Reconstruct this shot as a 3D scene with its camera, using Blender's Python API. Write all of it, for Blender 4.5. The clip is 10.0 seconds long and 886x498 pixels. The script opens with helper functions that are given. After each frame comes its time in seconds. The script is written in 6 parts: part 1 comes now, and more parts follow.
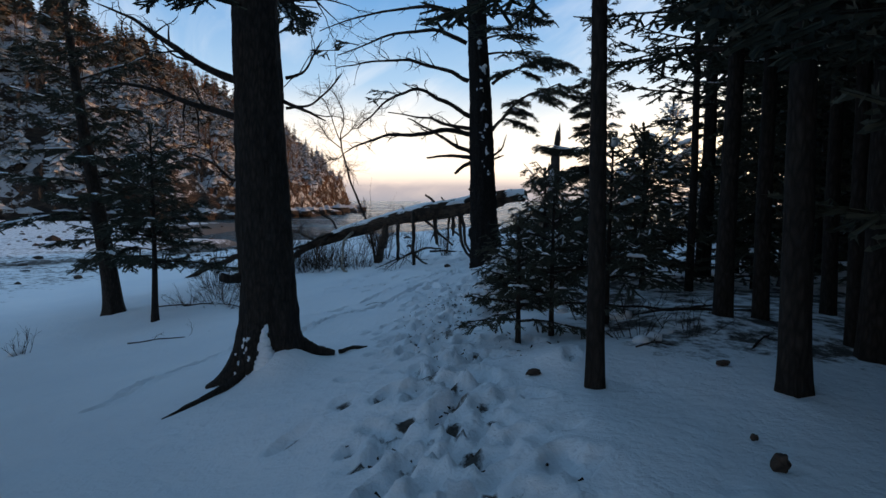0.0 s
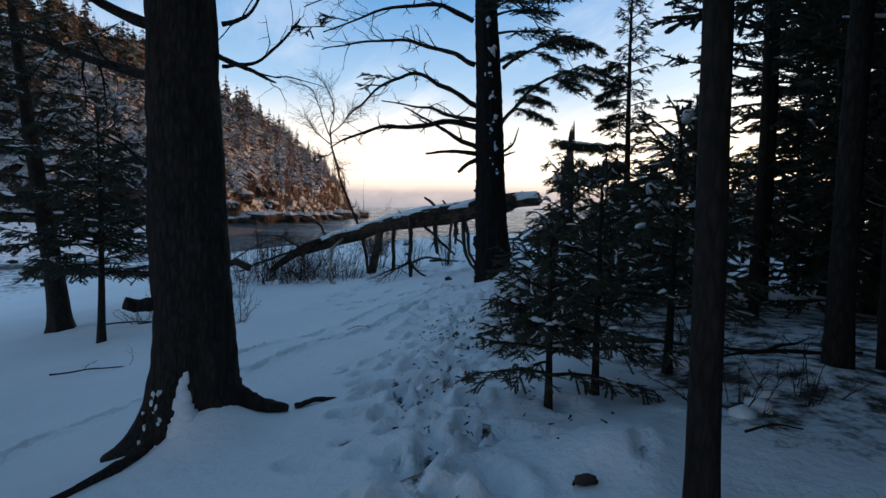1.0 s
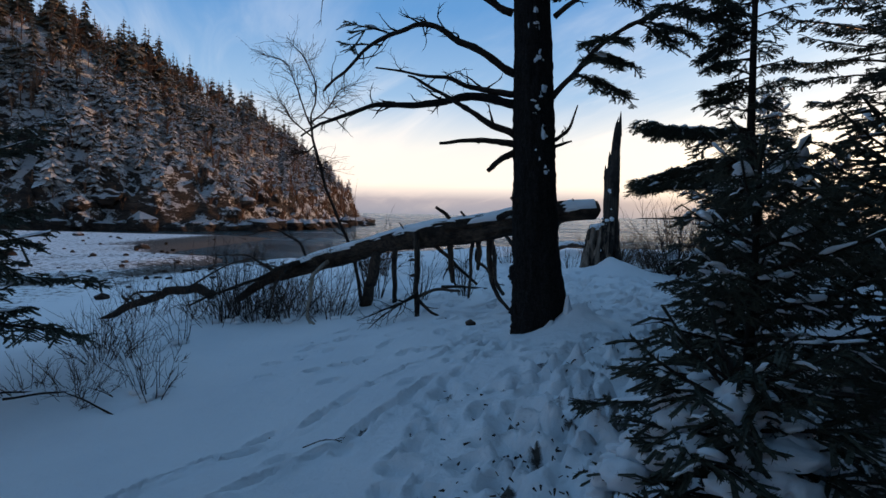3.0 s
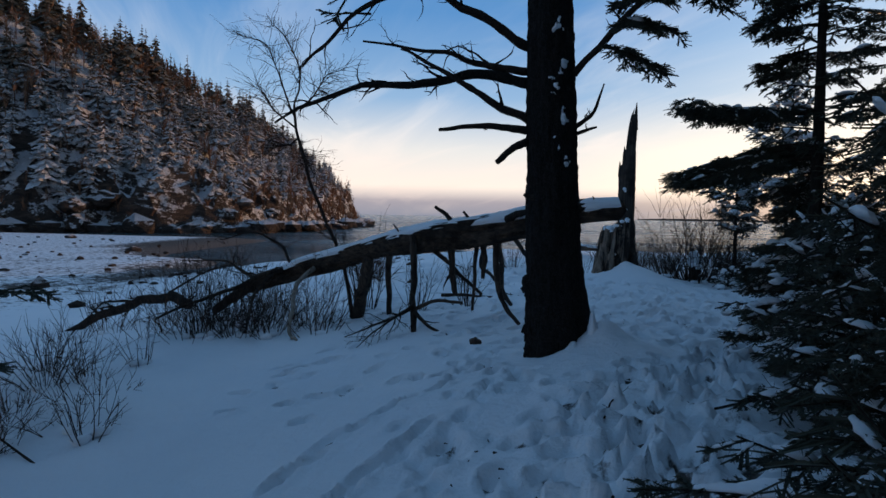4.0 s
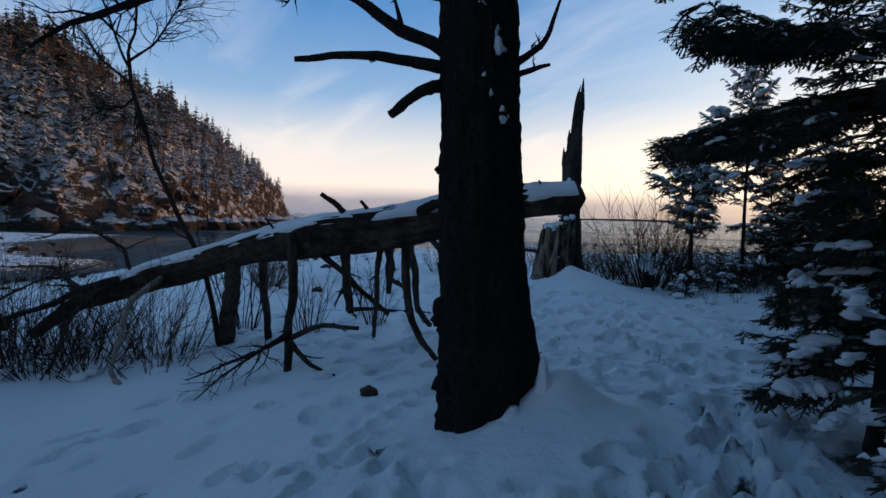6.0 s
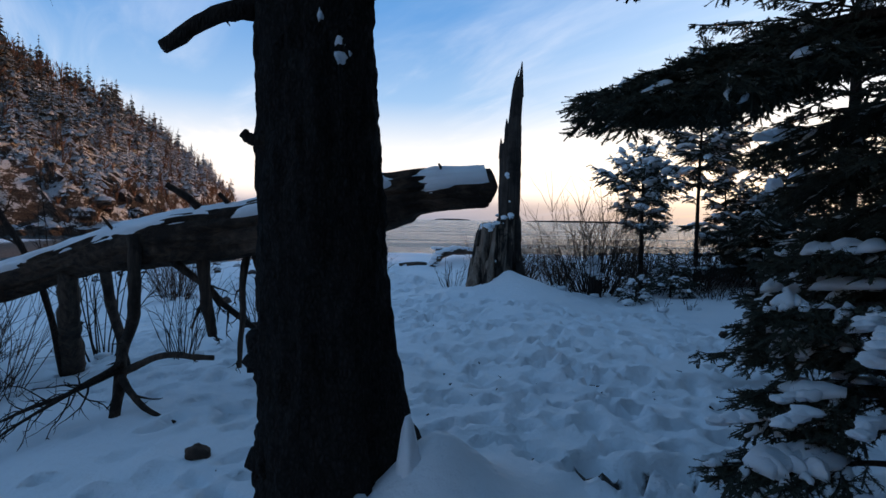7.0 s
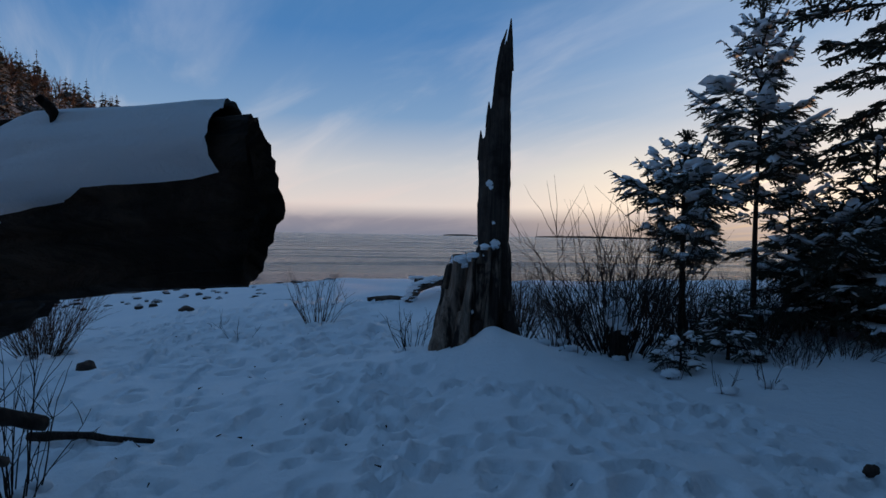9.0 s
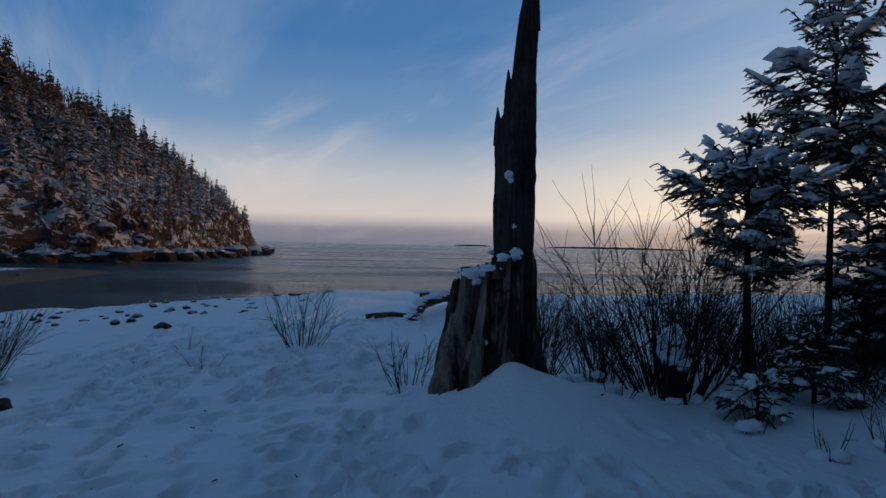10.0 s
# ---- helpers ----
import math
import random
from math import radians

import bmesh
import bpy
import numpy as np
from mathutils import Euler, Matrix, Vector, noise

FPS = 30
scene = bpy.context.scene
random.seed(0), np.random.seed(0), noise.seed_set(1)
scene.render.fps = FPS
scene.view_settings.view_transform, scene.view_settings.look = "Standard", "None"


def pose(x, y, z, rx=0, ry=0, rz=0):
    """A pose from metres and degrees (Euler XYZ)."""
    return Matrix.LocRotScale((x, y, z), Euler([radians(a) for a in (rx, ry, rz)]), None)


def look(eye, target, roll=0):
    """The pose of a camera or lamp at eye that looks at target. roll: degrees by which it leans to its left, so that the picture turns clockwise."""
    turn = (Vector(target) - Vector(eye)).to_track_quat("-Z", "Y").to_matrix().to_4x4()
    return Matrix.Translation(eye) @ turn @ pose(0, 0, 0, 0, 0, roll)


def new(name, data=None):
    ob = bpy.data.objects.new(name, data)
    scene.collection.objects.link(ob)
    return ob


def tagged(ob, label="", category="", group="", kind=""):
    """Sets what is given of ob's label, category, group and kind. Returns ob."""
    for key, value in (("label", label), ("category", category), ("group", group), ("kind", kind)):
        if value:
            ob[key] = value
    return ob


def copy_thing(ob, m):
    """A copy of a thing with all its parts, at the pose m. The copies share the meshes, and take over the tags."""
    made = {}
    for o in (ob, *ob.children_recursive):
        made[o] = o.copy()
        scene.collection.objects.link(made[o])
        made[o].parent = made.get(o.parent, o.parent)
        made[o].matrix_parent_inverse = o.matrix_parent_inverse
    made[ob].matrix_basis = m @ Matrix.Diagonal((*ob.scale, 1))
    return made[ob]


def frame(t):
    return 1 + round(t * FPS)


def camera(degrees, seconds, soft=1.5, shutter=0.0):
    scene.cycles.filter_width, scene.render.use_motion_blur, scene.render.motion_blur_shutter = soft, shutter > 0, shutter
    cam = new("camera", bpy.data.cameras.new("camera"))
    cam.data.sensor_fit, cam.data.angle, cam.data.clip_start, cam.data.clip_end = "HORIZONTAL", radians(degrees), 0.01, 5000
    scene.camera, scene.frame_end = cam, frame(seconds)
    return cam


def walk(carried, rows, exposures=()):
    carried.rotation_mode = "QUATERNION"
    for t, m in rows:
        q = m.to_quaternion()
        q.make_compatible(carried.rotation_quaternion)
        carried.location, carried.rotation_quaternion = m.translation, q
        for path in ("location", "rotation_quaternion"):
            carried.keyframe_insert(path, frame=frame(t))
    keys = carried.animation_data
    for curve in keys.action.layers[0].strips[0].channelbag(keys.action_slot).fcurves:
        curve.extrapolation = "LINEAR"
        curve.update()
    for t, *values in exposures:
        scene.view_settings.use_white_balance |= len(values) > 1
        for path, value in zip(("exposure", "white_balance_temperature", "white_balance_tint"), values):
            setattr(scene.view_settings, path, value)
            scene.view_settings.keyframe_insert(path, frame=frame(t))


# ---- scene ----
cam = camera(70.0, 10.0)
PATH = [
    (0, (0.152, -1.955, 1.409), (0.121, 0.039, 1.258), 0.5),
    (0.5, (0.116, -1.029, 1.401), (0.081, 0.965, 1.253), 0.9),
    (1, (0.162, -0.09, 1.347), (0.122, 1.905, 1.216), 1.1),
    (1.5, (0.107, 0.959, 1.349), (0.061, 2.955, 1.22), 1.0),
    (2, (0.068, 1.91, 1.358), (0.015, 3.906, 1.237), 1.1),
    (2.5, (0.01, 2.784, 1.364), (-0.051, 4.78, 1.254), 1.0),
    (3, (-0.097, 3.594, 1.449), (-0.16, 5.59, 1.339), 1.2),
    (4.5, (-0.141, 5.436, 1.409), (-0.202, 7.432, 1.305), 1.0),
    (5, (-0.143, 6.084, 1.327), (-0.182, 8.08, 1.211), 1.1),
    (5.5, (-0.028, 6.71, 1.259), (0.006, 8.706, 1.151), 1.5),
    (6, (0.247, 7.31, 1.372), (0.387, 9.302, 1.267), 1.5),
    (7.5, (1.306, 9.361, 1.318), (1.591, 11.339, 1.228), 1.2),
    (8, (1.603, 10.23, 1.408), (1.892, 12.207, 1.321), 1.2),
    (8.5, (1.793, 11.065, 1.495), (2.056, 13.047, 1.433), 1.2),
    (9, (2.016, 11.88, 1.508), (2.255, 13.865, 1.463), 1.1),
    (9.5, (2.166, 12.668, 1.491), (2.381, 14.656, 1.466), 1.1),
    (10, (2.268, 13.498, 1.477), (2.469, 15.488, 1.464), 1.3),
]
EXPOSURES = ((0.0, 1.50, 7400, 8), (1.5, 1.56, 7300, 8), (3.0, 1.25, 6850, 8), (4.5, 1.02, 6550, 8), (6.0, 1.04, 6550, 9), (7.5, 1.48, 6650, 10), (8.5, 0.74, 6380, 10), (9.0, 0.55, 6220, 10), (10.0, 0.36, 6120, 10))
walk(cam, [(t, look(eye, target, roll)) for t, eye, target, roll in PATH], EXPOSURES)

# ---- world and light ----
SUN_AZ, SUN_EL = 62.0, 2.4          # degrees clockwise from ahead, above the horizon
# sky radiance by the sine of the elevation: haze, glow on the sun's side, lit cirrus
HAZE = ((0.0, (1.25, 1.3, 1.65)), (0.022, (1.7, 1.55, 1.8)), (0.045, (4.5, 3.85, 3.5)), (0.10, (3.6, 3.5, 3.5)), (0.18, (1.25, 2.0, 3.1)), (0.30, (0.42, 1.20, 2.62)), (0.6, (0.38, 0.92, 1.80)), (0.95, (0.36, 0.74, 1.36)))
GLOW = ((0.0, (2.6, 1.4, 0.2)), (0.07, (3.6, 2.2, 0.5)), (0.25, (1.6, 1.5, 1.1)), (0.6, (0.3, 0.4, 0.4)))
CLOUD = ((0.0, (1.6, 1.5, 1.7)), (0.05, (4.6, 3.7, 3.3)), (0.14, (4.2, 3.9, 3.8)), (0.32, (2.6, 3.0, 3.7)), (0.7, (1.2, 1.8, 2.6)))


def node(nt, kind, **vals):
    n = nt.nodes.new(kind)
    for k, v in vals.items():
        n.inputs[k.replace("_", " ")].default_value = v
    return n


def build_world():
    w = bpy.data.worlds.new("evening_sky")
    scene.world = w
    w.use_nodes = True
    nt = w.node_tree
    nt.nodes.clear()
    out = nt.nodes.new("ShaderNodeOutputWorld")
    bg = nt.nodes.new("ShaderNodeBackground")
    bg.inputs["Strength"].default_value = 0.12
    sky = nt.nodes.new("ShaderNodeTexSky")
    sky.sky_type = "NISHITA"
    sky.sun_disc = False
    sky.sun_elevation = radians(SUN_EL + 2.0)
    sky.sun_rotation = radians(SUN_AZ)
    sky.air_density, sky.dust_density, sky.ozone_density = 1.0, 0.8, 2.5
    co = nt.nodes.new("ShaderNodeTexCoord")
    sep = nt.nodes.new("ShaderNodeSeparateXYZ")
    nt.links.new(co.outputs["Generated"], sep.inputs[0])
    # thin streaky cirrus: project the direction on a high sheet
    up = nt.nodes.new("ShaderNodeMath"); up.operation = "ADD"; up.inputs[1].default_value = 0.12
    nt.links.new(sep.outputs["Z"], up.inputs[0])
    div = nt.nodes.new("ShaderNodeVectorMath"); div.operation = "DIVIDE"
    comb = nt.nodes.new("ShaderNodeCombineXYZ")
    for i in range(3):
        nt.links.new(up.outputs[0], comb.inputs[i])
    nt.links.new(co.outputs["Generated"], div.inputs[0]); nt.links.new(comb.outputs[0], div.inputs[1])
    turn = nt.nodes.new("ShaderNodeMapping")
    turn.inputs["Rotation"].default_value = (0, 0, radians(-20))
    turn.inputs["Location"].default_value = (1.7, 6.4, 0)
    nt.links.new(div.outputs[0], turn.inputs[0])

    def streaks(scale, size, detail, rough, dist, lo, hi):
        m = nt.nodes.new("ShaderNodeMapping")
        m.inputs["Scale"].default_value = scale
        nt.links.new(turn.outputs[0], m.inputs[0])
        n = node(nt, "ShaderNodeTexNoise", Scale=size, Detail=detail, Roughness=rough, Distortion=dist)
        nt.links.new(m.outputs[0], n.inputs["Vector"])
        r = nt.nodes.new("ShaderNodeMapRange")
        r.interpolation_type = "SMOOTHSTEP"
        r.inputs["From Min"].default_value, r.inputs["From Max"].default_value = lo, hi
        nt.links.new(n.outputs[0], r.inputs[0])
        return r.outputs[0]

    def joined(op, a, b):
        m = nt.nodes.new("ShaderNodeMath")
        m.operation = op
        for k, v in enumerate((a, b)):
            if isinstance(v, float):
                m.inputs[k].default_value = v
            else:
                nt.links.new(v, m.inputs[k])
        return m.outputs[0]

    veil = streaks((1.0, 0.30, 1.0), 1.5, 8.0, 0.56, 0.6, 0.46, 0.80)
    wisps = streaks((2.0, 0.36, 1.0), 1.5, 8.0, 0.58, 1.4, 0.45, 0.78)
    banks = streaks((0.5, 0.5, 1.0), 1.1, 3.0, 0.5, 0.3, 0.40, 0.66)
    cover = joined("MAXIMUM", joined("MULTIPLY", veil, 0.8), joined("MULTIPLY", joined("MULTIPLY", wisps, banks), 0.45))
    def graded(stops):
        r = nt.nodes.new("ShaderNodeValToRGB")
        e = r.color_ramp.elements
        while len(e) < len(stops):
            e.new(1.0)
        for k, (p, c) in enumerate(stops):
            e[k].position = p
        for k, (p, c) in enumerate(stops):
            e[k].color = (*c, 1)
        nt.links.new(sep.outputs["Z"], r.inputs[0])
        return r.outputs[0]

    # haze: thick at the horizon, thinning overhead
    mix = nt.nodes.new("ShaderNodeMix"); mix.data_type = "RGBA"
    nt.links.new(graded([(p, (c, c, c)) for p, c in ((0.0, 0.96), (0.3, 0.9), (0.8, 0.75))]), mix.inputs["Factor"])
    nt.links.new(sky.outputs[0], mix.inputs["A"]); nt.links.new(graded(HAZE), mix.inputs["B"])
    # the low sky glows towards the sun
    dot = nt.nodes.new("ShaderNodeVectorMath"); dot.operation = "DOT_PRODUCT"
    dot.inputs[1].default_value = (math.sin(radians(SUN_AZ)), math.cos(radians(SUN_AZ)), 0.05)
    nt.links.new(co.outputs["Generated"], dot.inputs[0])
    near = nt.nodes.new("ShaderNodeMapRange")
    near.interpolation_type = "SMOOTHSTEP"
    near.inputs["From Min"].default_value, near.inputs["From Max"].default_value = 0.55, 1.0
    nt.links.new(dot.outputs["Value"], near.inputs[0])
    glow = nt.nodes.new("ShaderNodeMix"); glow.data_type = "RGBA"; glow.blend_type = "ADD"
    nt.links.new(near.outputs[0], glow.inputs["Factor"])
    nt.links.new(mix.outputs["Result"], glow.inputs["A"])
    nt.links.new(graded(GLOW), glow.inputs["B"])
    cloud = nt.nodes.new("ShaderNodeMix"); cloud.data_type = "RGBA"
    thin = nt.nodes.new("ShaderNodeMath"); thin.operation = "MULTIPLY"
    # a denser sheet of cirrus on the sunward side
    sheet = nt.nodes.new("ShaderNodeMapRange")
    sheet.interpolation_type = "SMOOTHSTEP"
    sheet.inputs["From Min"].default_value, sheet.inputs["From Max"].default_value = 0.74, 0.96
    nt.links.new(dot.outputs["Value"], sheet.inputs[0])
    combed = streaks((1.3, 0.34, 1.0), 1.9, 8.0, 0.58, 0.8, 0.34, 0.62)
    cover = joined("MAXIMUM", cover, joined("MULTIPLY", joined("MULTIPLY", sheet.outputs[0], combed), 0.85))
    nt.links.new(cover, thin.inputs[0])
    nt.links.new(graded([(p, (c, c, c)) for p, c in ((0.0, 1.0), (0.14, 1.0), (0.26, 0.7), (0.40, 0.4), (0.8, 0.25))]), thin.inputs[1])
    nt.links.new(thin.outputs[0], cloud.inputs["Factor"])
    nt.links.new(glow.outputs["Result"], cloud.inputs["A"])
    nt.links.new(graded(CLOUD), cloud.inputs["B"])
    nt.links.new(cloud.outputs["Result"], bg.inputs["Color"])
    nt.links.new(bg.outputs[0], out.inputs[0])


build_world()
sun_dir = Vector((math.sin(radians(SUN_AZ)) * math.cos(radians(SUN_EL)), math.cos(radians(SUN_AZ)) * math.cos(radians(SUN_EL)), math.sin(radians(SUN_EL))))
sun = new("sun", bpy.data.lights.new("sun", "SUN"))
sun.data.energy, sun.data.angle, sun.data.color = 1.4, radians(0.6), (1.0, 0.52, 0.24)
sun.matrix_world = look(sun_dir * 300, (0, 0, 0))

# ---- materials ----
def material(name, rough=0.8, metal=0.0, spec=0.3):
    m = bpy.data.materials.new(name)
    m.use_nodes = True
    b = m.node_tree.nodes["Principled BSDF"]
    b.inputs["Roughness"].default_value, b.inputs["Metallic"].default_value = rough, metal
    b.inputs["Specular IOR Level"].default_value = spec
    return m, m.node_tree, b


def ramp(nt, fac, stops):
    r = nt.nodes.new("ShaderNodeValToRGB")
    e = r.color_ramp.elements
    while len(e) < len(stops):
        e.new(0.5)
    for el, (p, c) in zip(e, stops):
        el.position, el.color = p, (*c, 1)
    nt.links.new(fac, r.inputs[0])
    return r.outputs[0]


def coords(nt, scale=(1, 1, 1)):
    c = nt.nodes.new("ShaderNodeTexCoord")
    m = nt.nodes.new("ShaderNodeMapping")
    m.inputs["Scale"].default_value = scale
    nt.links.new(c.outputs["Object"], m.inputs[0])
    return m.outputs[0]


def noise_tex(nt, vec, scale, detail=6.0, rough=0.6, dist=0.0):
    n = node(nt, "ShaderNodeTexNoise", Scale=scale, Detail=detail, Roughness=rough, Distortion=dist)
    nt.links.new(vec, n.inputs["Vector"])
    return n.outputs[0]


def bump(nt, b, height, strength=0.5, distance=0.01, under=None):
    n = nt.nodes.new("ShaderNodeBump")
    n.inputs["Strength"].default_value, n.inputs["Distance"].default_value = strength, distance
    nt.links.new(height, n.inputs["Height"])
    if under is not None:
        nt.links.new(under, n.inputs["Normal"])
    nt.links.new(n.outputs[0], b.inputs["Normal"])
    return n.outputs[0]


def mixcol(nt, fac, a, b):
    m = nt.nodes.new("ShaderNodeMix")
    m.data_type = "RGBA"
    for key, v in (("Factor", fac), ("A", a), ("B", b)):
        if isinstance(v, (tuple, float, int)):
            m.inputs[key].default_value = (*v, 1) if isinstance(v, tuple) else v
        else:
            nt.links.new(v, m.inputs[key])
    return m.outputs["Result"]


def math_node(nt, op, a, b=0.0):
    m = nt.nodes.new("ShaderNodeMath")
    m.operation = op
    for i, v in enumerate((a, b)):
        if isinstance(v, (float, int)):
            m.inputs[i].default_value = v
        else:
            nt.links.new(v, m.inputs[i])
    return m.outputs[0]


def upward(nt, lo, hi):
    g = nt.nodes.new("ShaderNodeNewGeometry")
    s = nt.nodes.new("ShaderNodeSeparateXYZ")
    nt.links.new(g.outputs["Normal"], s.inputs[0])
    r = nt.nodes.new("ShaderNodeMapRange")
    r.inputs["From Min"].default_value, r.inputs["From Max"].default_value = lo, hi
    nt.links.new(s.outputs["Z"], r.inputs[0])
    return r.outputs[0]


def mat_snow():
    m, nt, b = material("snow", 0.75, spec=0.25)
    v = coords(nt)
    fine = noise_tex(nt, v, 55.0, 5.0, 0.7)
    mid = noise_tex(nt, v, 7.0, 6.0, 0.6)
    big = noise_tex(nt, v, 0.7, 3.0)
    col = ramp(nt, big, [(0.3, (0.80, 0.83, 0.87)), (0.7, (0.88, 0.89, 0.91))])
    nt.links.new(col, b.inputs["Base Color"])
    n1 = bump(nt, b, mid, 0.55, 0.03)
    bump(nt, b, fine, 0.35, 0.006, n1)
    b.inputs["Subsurface Weight"].default_value = 0.0
    return m


def mat_ground():
    """Snow, thinner on the trodden path and under the trees, where litter shows and its dark colour also stands in for
    shade, bare stones at the water.
    """
    m, nt, b = material("ground_snow", 0.78, spec=0.25)
    v = coords(nt)
    fine = noise_tex(nt, v, 60.0, 5.0, 0.7)
    mid = noise_tex(nt, v, 6.0, 6.0, 0.6)
    big = noise_tex(nt, v, 0.6, 3.0)
    col = ramp(nt, big, [(0.3, (0.80, 0.83, 0.87)), (0.7, (0.88, 0.89, 0.91))])
    stone = ramp(nt, noise_tex(nt, v, 9.0, 8.0, 0.7), [(0.35, (0.02, 0.018, 0.016)), (0.7, (0.13, 0.11, 0.095))])
    at = nt.nodes.new("ShaderNodeAttribute")
    at.attribute_name = "bare"
    patch = math_node(nt, "ADD", at.outputs["Fac"], math_node(nt, "MULTIPLY", math_node(nt, "SUBTRACT", noise_tex(nt, v, 3.2, 8.0, 0.72), 0.5), 1.7))
    bare = ramp(nt, patch, [(0.48, (0, 0, 0)), (0.70, (1, 1, 1))])
    nt.links.new(mixcol(nt, bare, col, stone), b.inputs["Base Color"])
    n1 = bump(nt, b, mid, 0.8, 0.04)
    n2 = bump(nt, b, noise_tex(nt, v, 19.0, 5.0, 0.6), 0.6, 0.014, n1)
    bump(nt, b, fine, 0.4, 0.006, n2)
    return m


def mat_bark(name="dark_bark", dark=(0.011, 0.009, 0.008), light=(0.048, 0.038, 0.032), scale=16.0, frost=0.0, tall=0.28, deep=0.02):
    m, nt, b = material(name, 0.92, spec=0.15)
    v = coords(nt, (1, 1, tall))
    f = noise_tex(nt, v, scale, 8.0, 0.65, 0.6)
    vo = node(nt, "ShaderNodeTexVoronoi", Scale=scale * 1.7)
    vo.feature = "DISTANCE_TO_EDGE"
    nt.links.new(v, vo.inputs["Vector"])
    h = math_node(nt, "ADD", f, math_node(nt, "MULTIPLY", vo.outputs["Distance"], 0.9))
    col = ramp(nt, h, [(0.3, dark), (0.62, tuple((a + c) / 2 for a, c in zip(dark, light))), (0.95, light)])
    lich = ramp(nt, noise_tex(nt, coords(nt), 3.5, 6.0, 0.7), [(0.6, (0, 0, 0)), (0.72, (0.5, 0.5, 0.5))])
    col = mixcol(nt, lich, col, (0.06, 0.06, 0.055))
    if frost > 0:
        fr = ramp(nt, noise_tex(nt, coords(nt, (1, 1, 0.6)), 5.0, 9.0, 0.75), [(1.0 - frost, (0, 0, 0)), (1.02 - frost + 0.03, (1, 1, 1))])
        col = mixcol(nt, fr, col, (0.8, 0.83, 0.87))
    nt.links.new(col, b.inputs["Base Color"])
    bump(nt, b, h, 0.9, deep)
    return m


def mat_deadwood(name="weathered_wood", dark=(0.05, 0.035, 0.026), light=(0.26, 0.20, 0.155), grain=22.0, axis=2, deep=0.012, bark=0.42):
    m, nt, b = material(name, 0.85, spec=0.2)
    sc = [1.0, 1.0, 1.0]
    sc[axis] = 0.06
    v = coords(nt, sc)
    f = noise_tex(nt, v, grain, 8.0, 0.7, 0.4)
    blot = noise_tex(nt, coords(nt), 2.6, 5.0, 0.65)
    col = ramp(nt, f, [(0.3, dark), (0.72, light)])
    col = mixcol(nt, ramp(nt, blot, [(bark, (0, 0, 0)), (bark + 0.16, (0.85, 0.85, 0.85))]), col, dark)
    nt.links.new(col, b.inputs["Base Color"])
    plates = noise_tex(nt, coords(nt), 11.0, 6.0, 0.65, 0.8)
    bump(nt, b, f, 0.9, deep, bump(nt, b, plates, 0.7, deep * 1.5))
    return m


def mat_stump():
    """Split old wood: pale tan strips between charred ones, weathered grey in places."""
    m, nt, b = material("stump_wood", 0.88, spec=0.15)
    strips = noise_tex(nt, coords(nt, (1, 1, 0.10)), 5.5, 5.0, 0.6, 0.5)
    grain = noise_tex(nt, coords(nt, (1, 1, 0.05)), 30.0, 8.0, 0.7, 0.3)
    pale = ramp(nt, grain, [(0.3, (0.10, 0.072, 0.055)), (0.55, (0.27, 0.20, 0.155)), (0.75, (0.44, 0.34, 0.27))])
    char = ramp(nt, grain, [(0.3, (0.010, 0.008, 0.007)), (0.75, (0.055, 0.043, 0.037))])
    blot = noise_tex(nt, coords(nt, (1, 1, 0.5)), 2.6, 5.0, 0.65, 0.4)
    fac = ramp(nt, math_node(nt, "ADD", math_node(nt, "MULTIPLY", strips, 0.55), math_node(nt, "MULTIPLY", blot, 0.5)), [(0.48, (0, 0, 0)), (0.55, (1, 1, 1))])
    nt.links.new(mixcol(nt, fac, pale, char), b.inputs["Base Color"])
    bump(nt, b, grain, 0.9, 0.014, bump(nt, b, strips, 0.9, 0.05))
    return m


def mat_needles(name="fir_needles", a=(0.030, 0.036, 0.027), c=(0.088, 0.092, 0.068)):
    m, nt, b = material(name, 0.65, spec=0.25)
    g = nt.nodes.new("ShaderNodeNewGeometry")
    big = noise_tex(nt, coords(nt), 2.2, 3.0)
    f = math_node(nt, "ADD", math_node(nt, "MULTIPLY", g.outputs["Random Per Island"], 0.6), math_node(nt, "MULTIPLY", big, 0.5))
    nt.links.new(ramp(nt, f, [(0.2, a), (0.85, c)]), b.inputs["Base Color"])
    return m


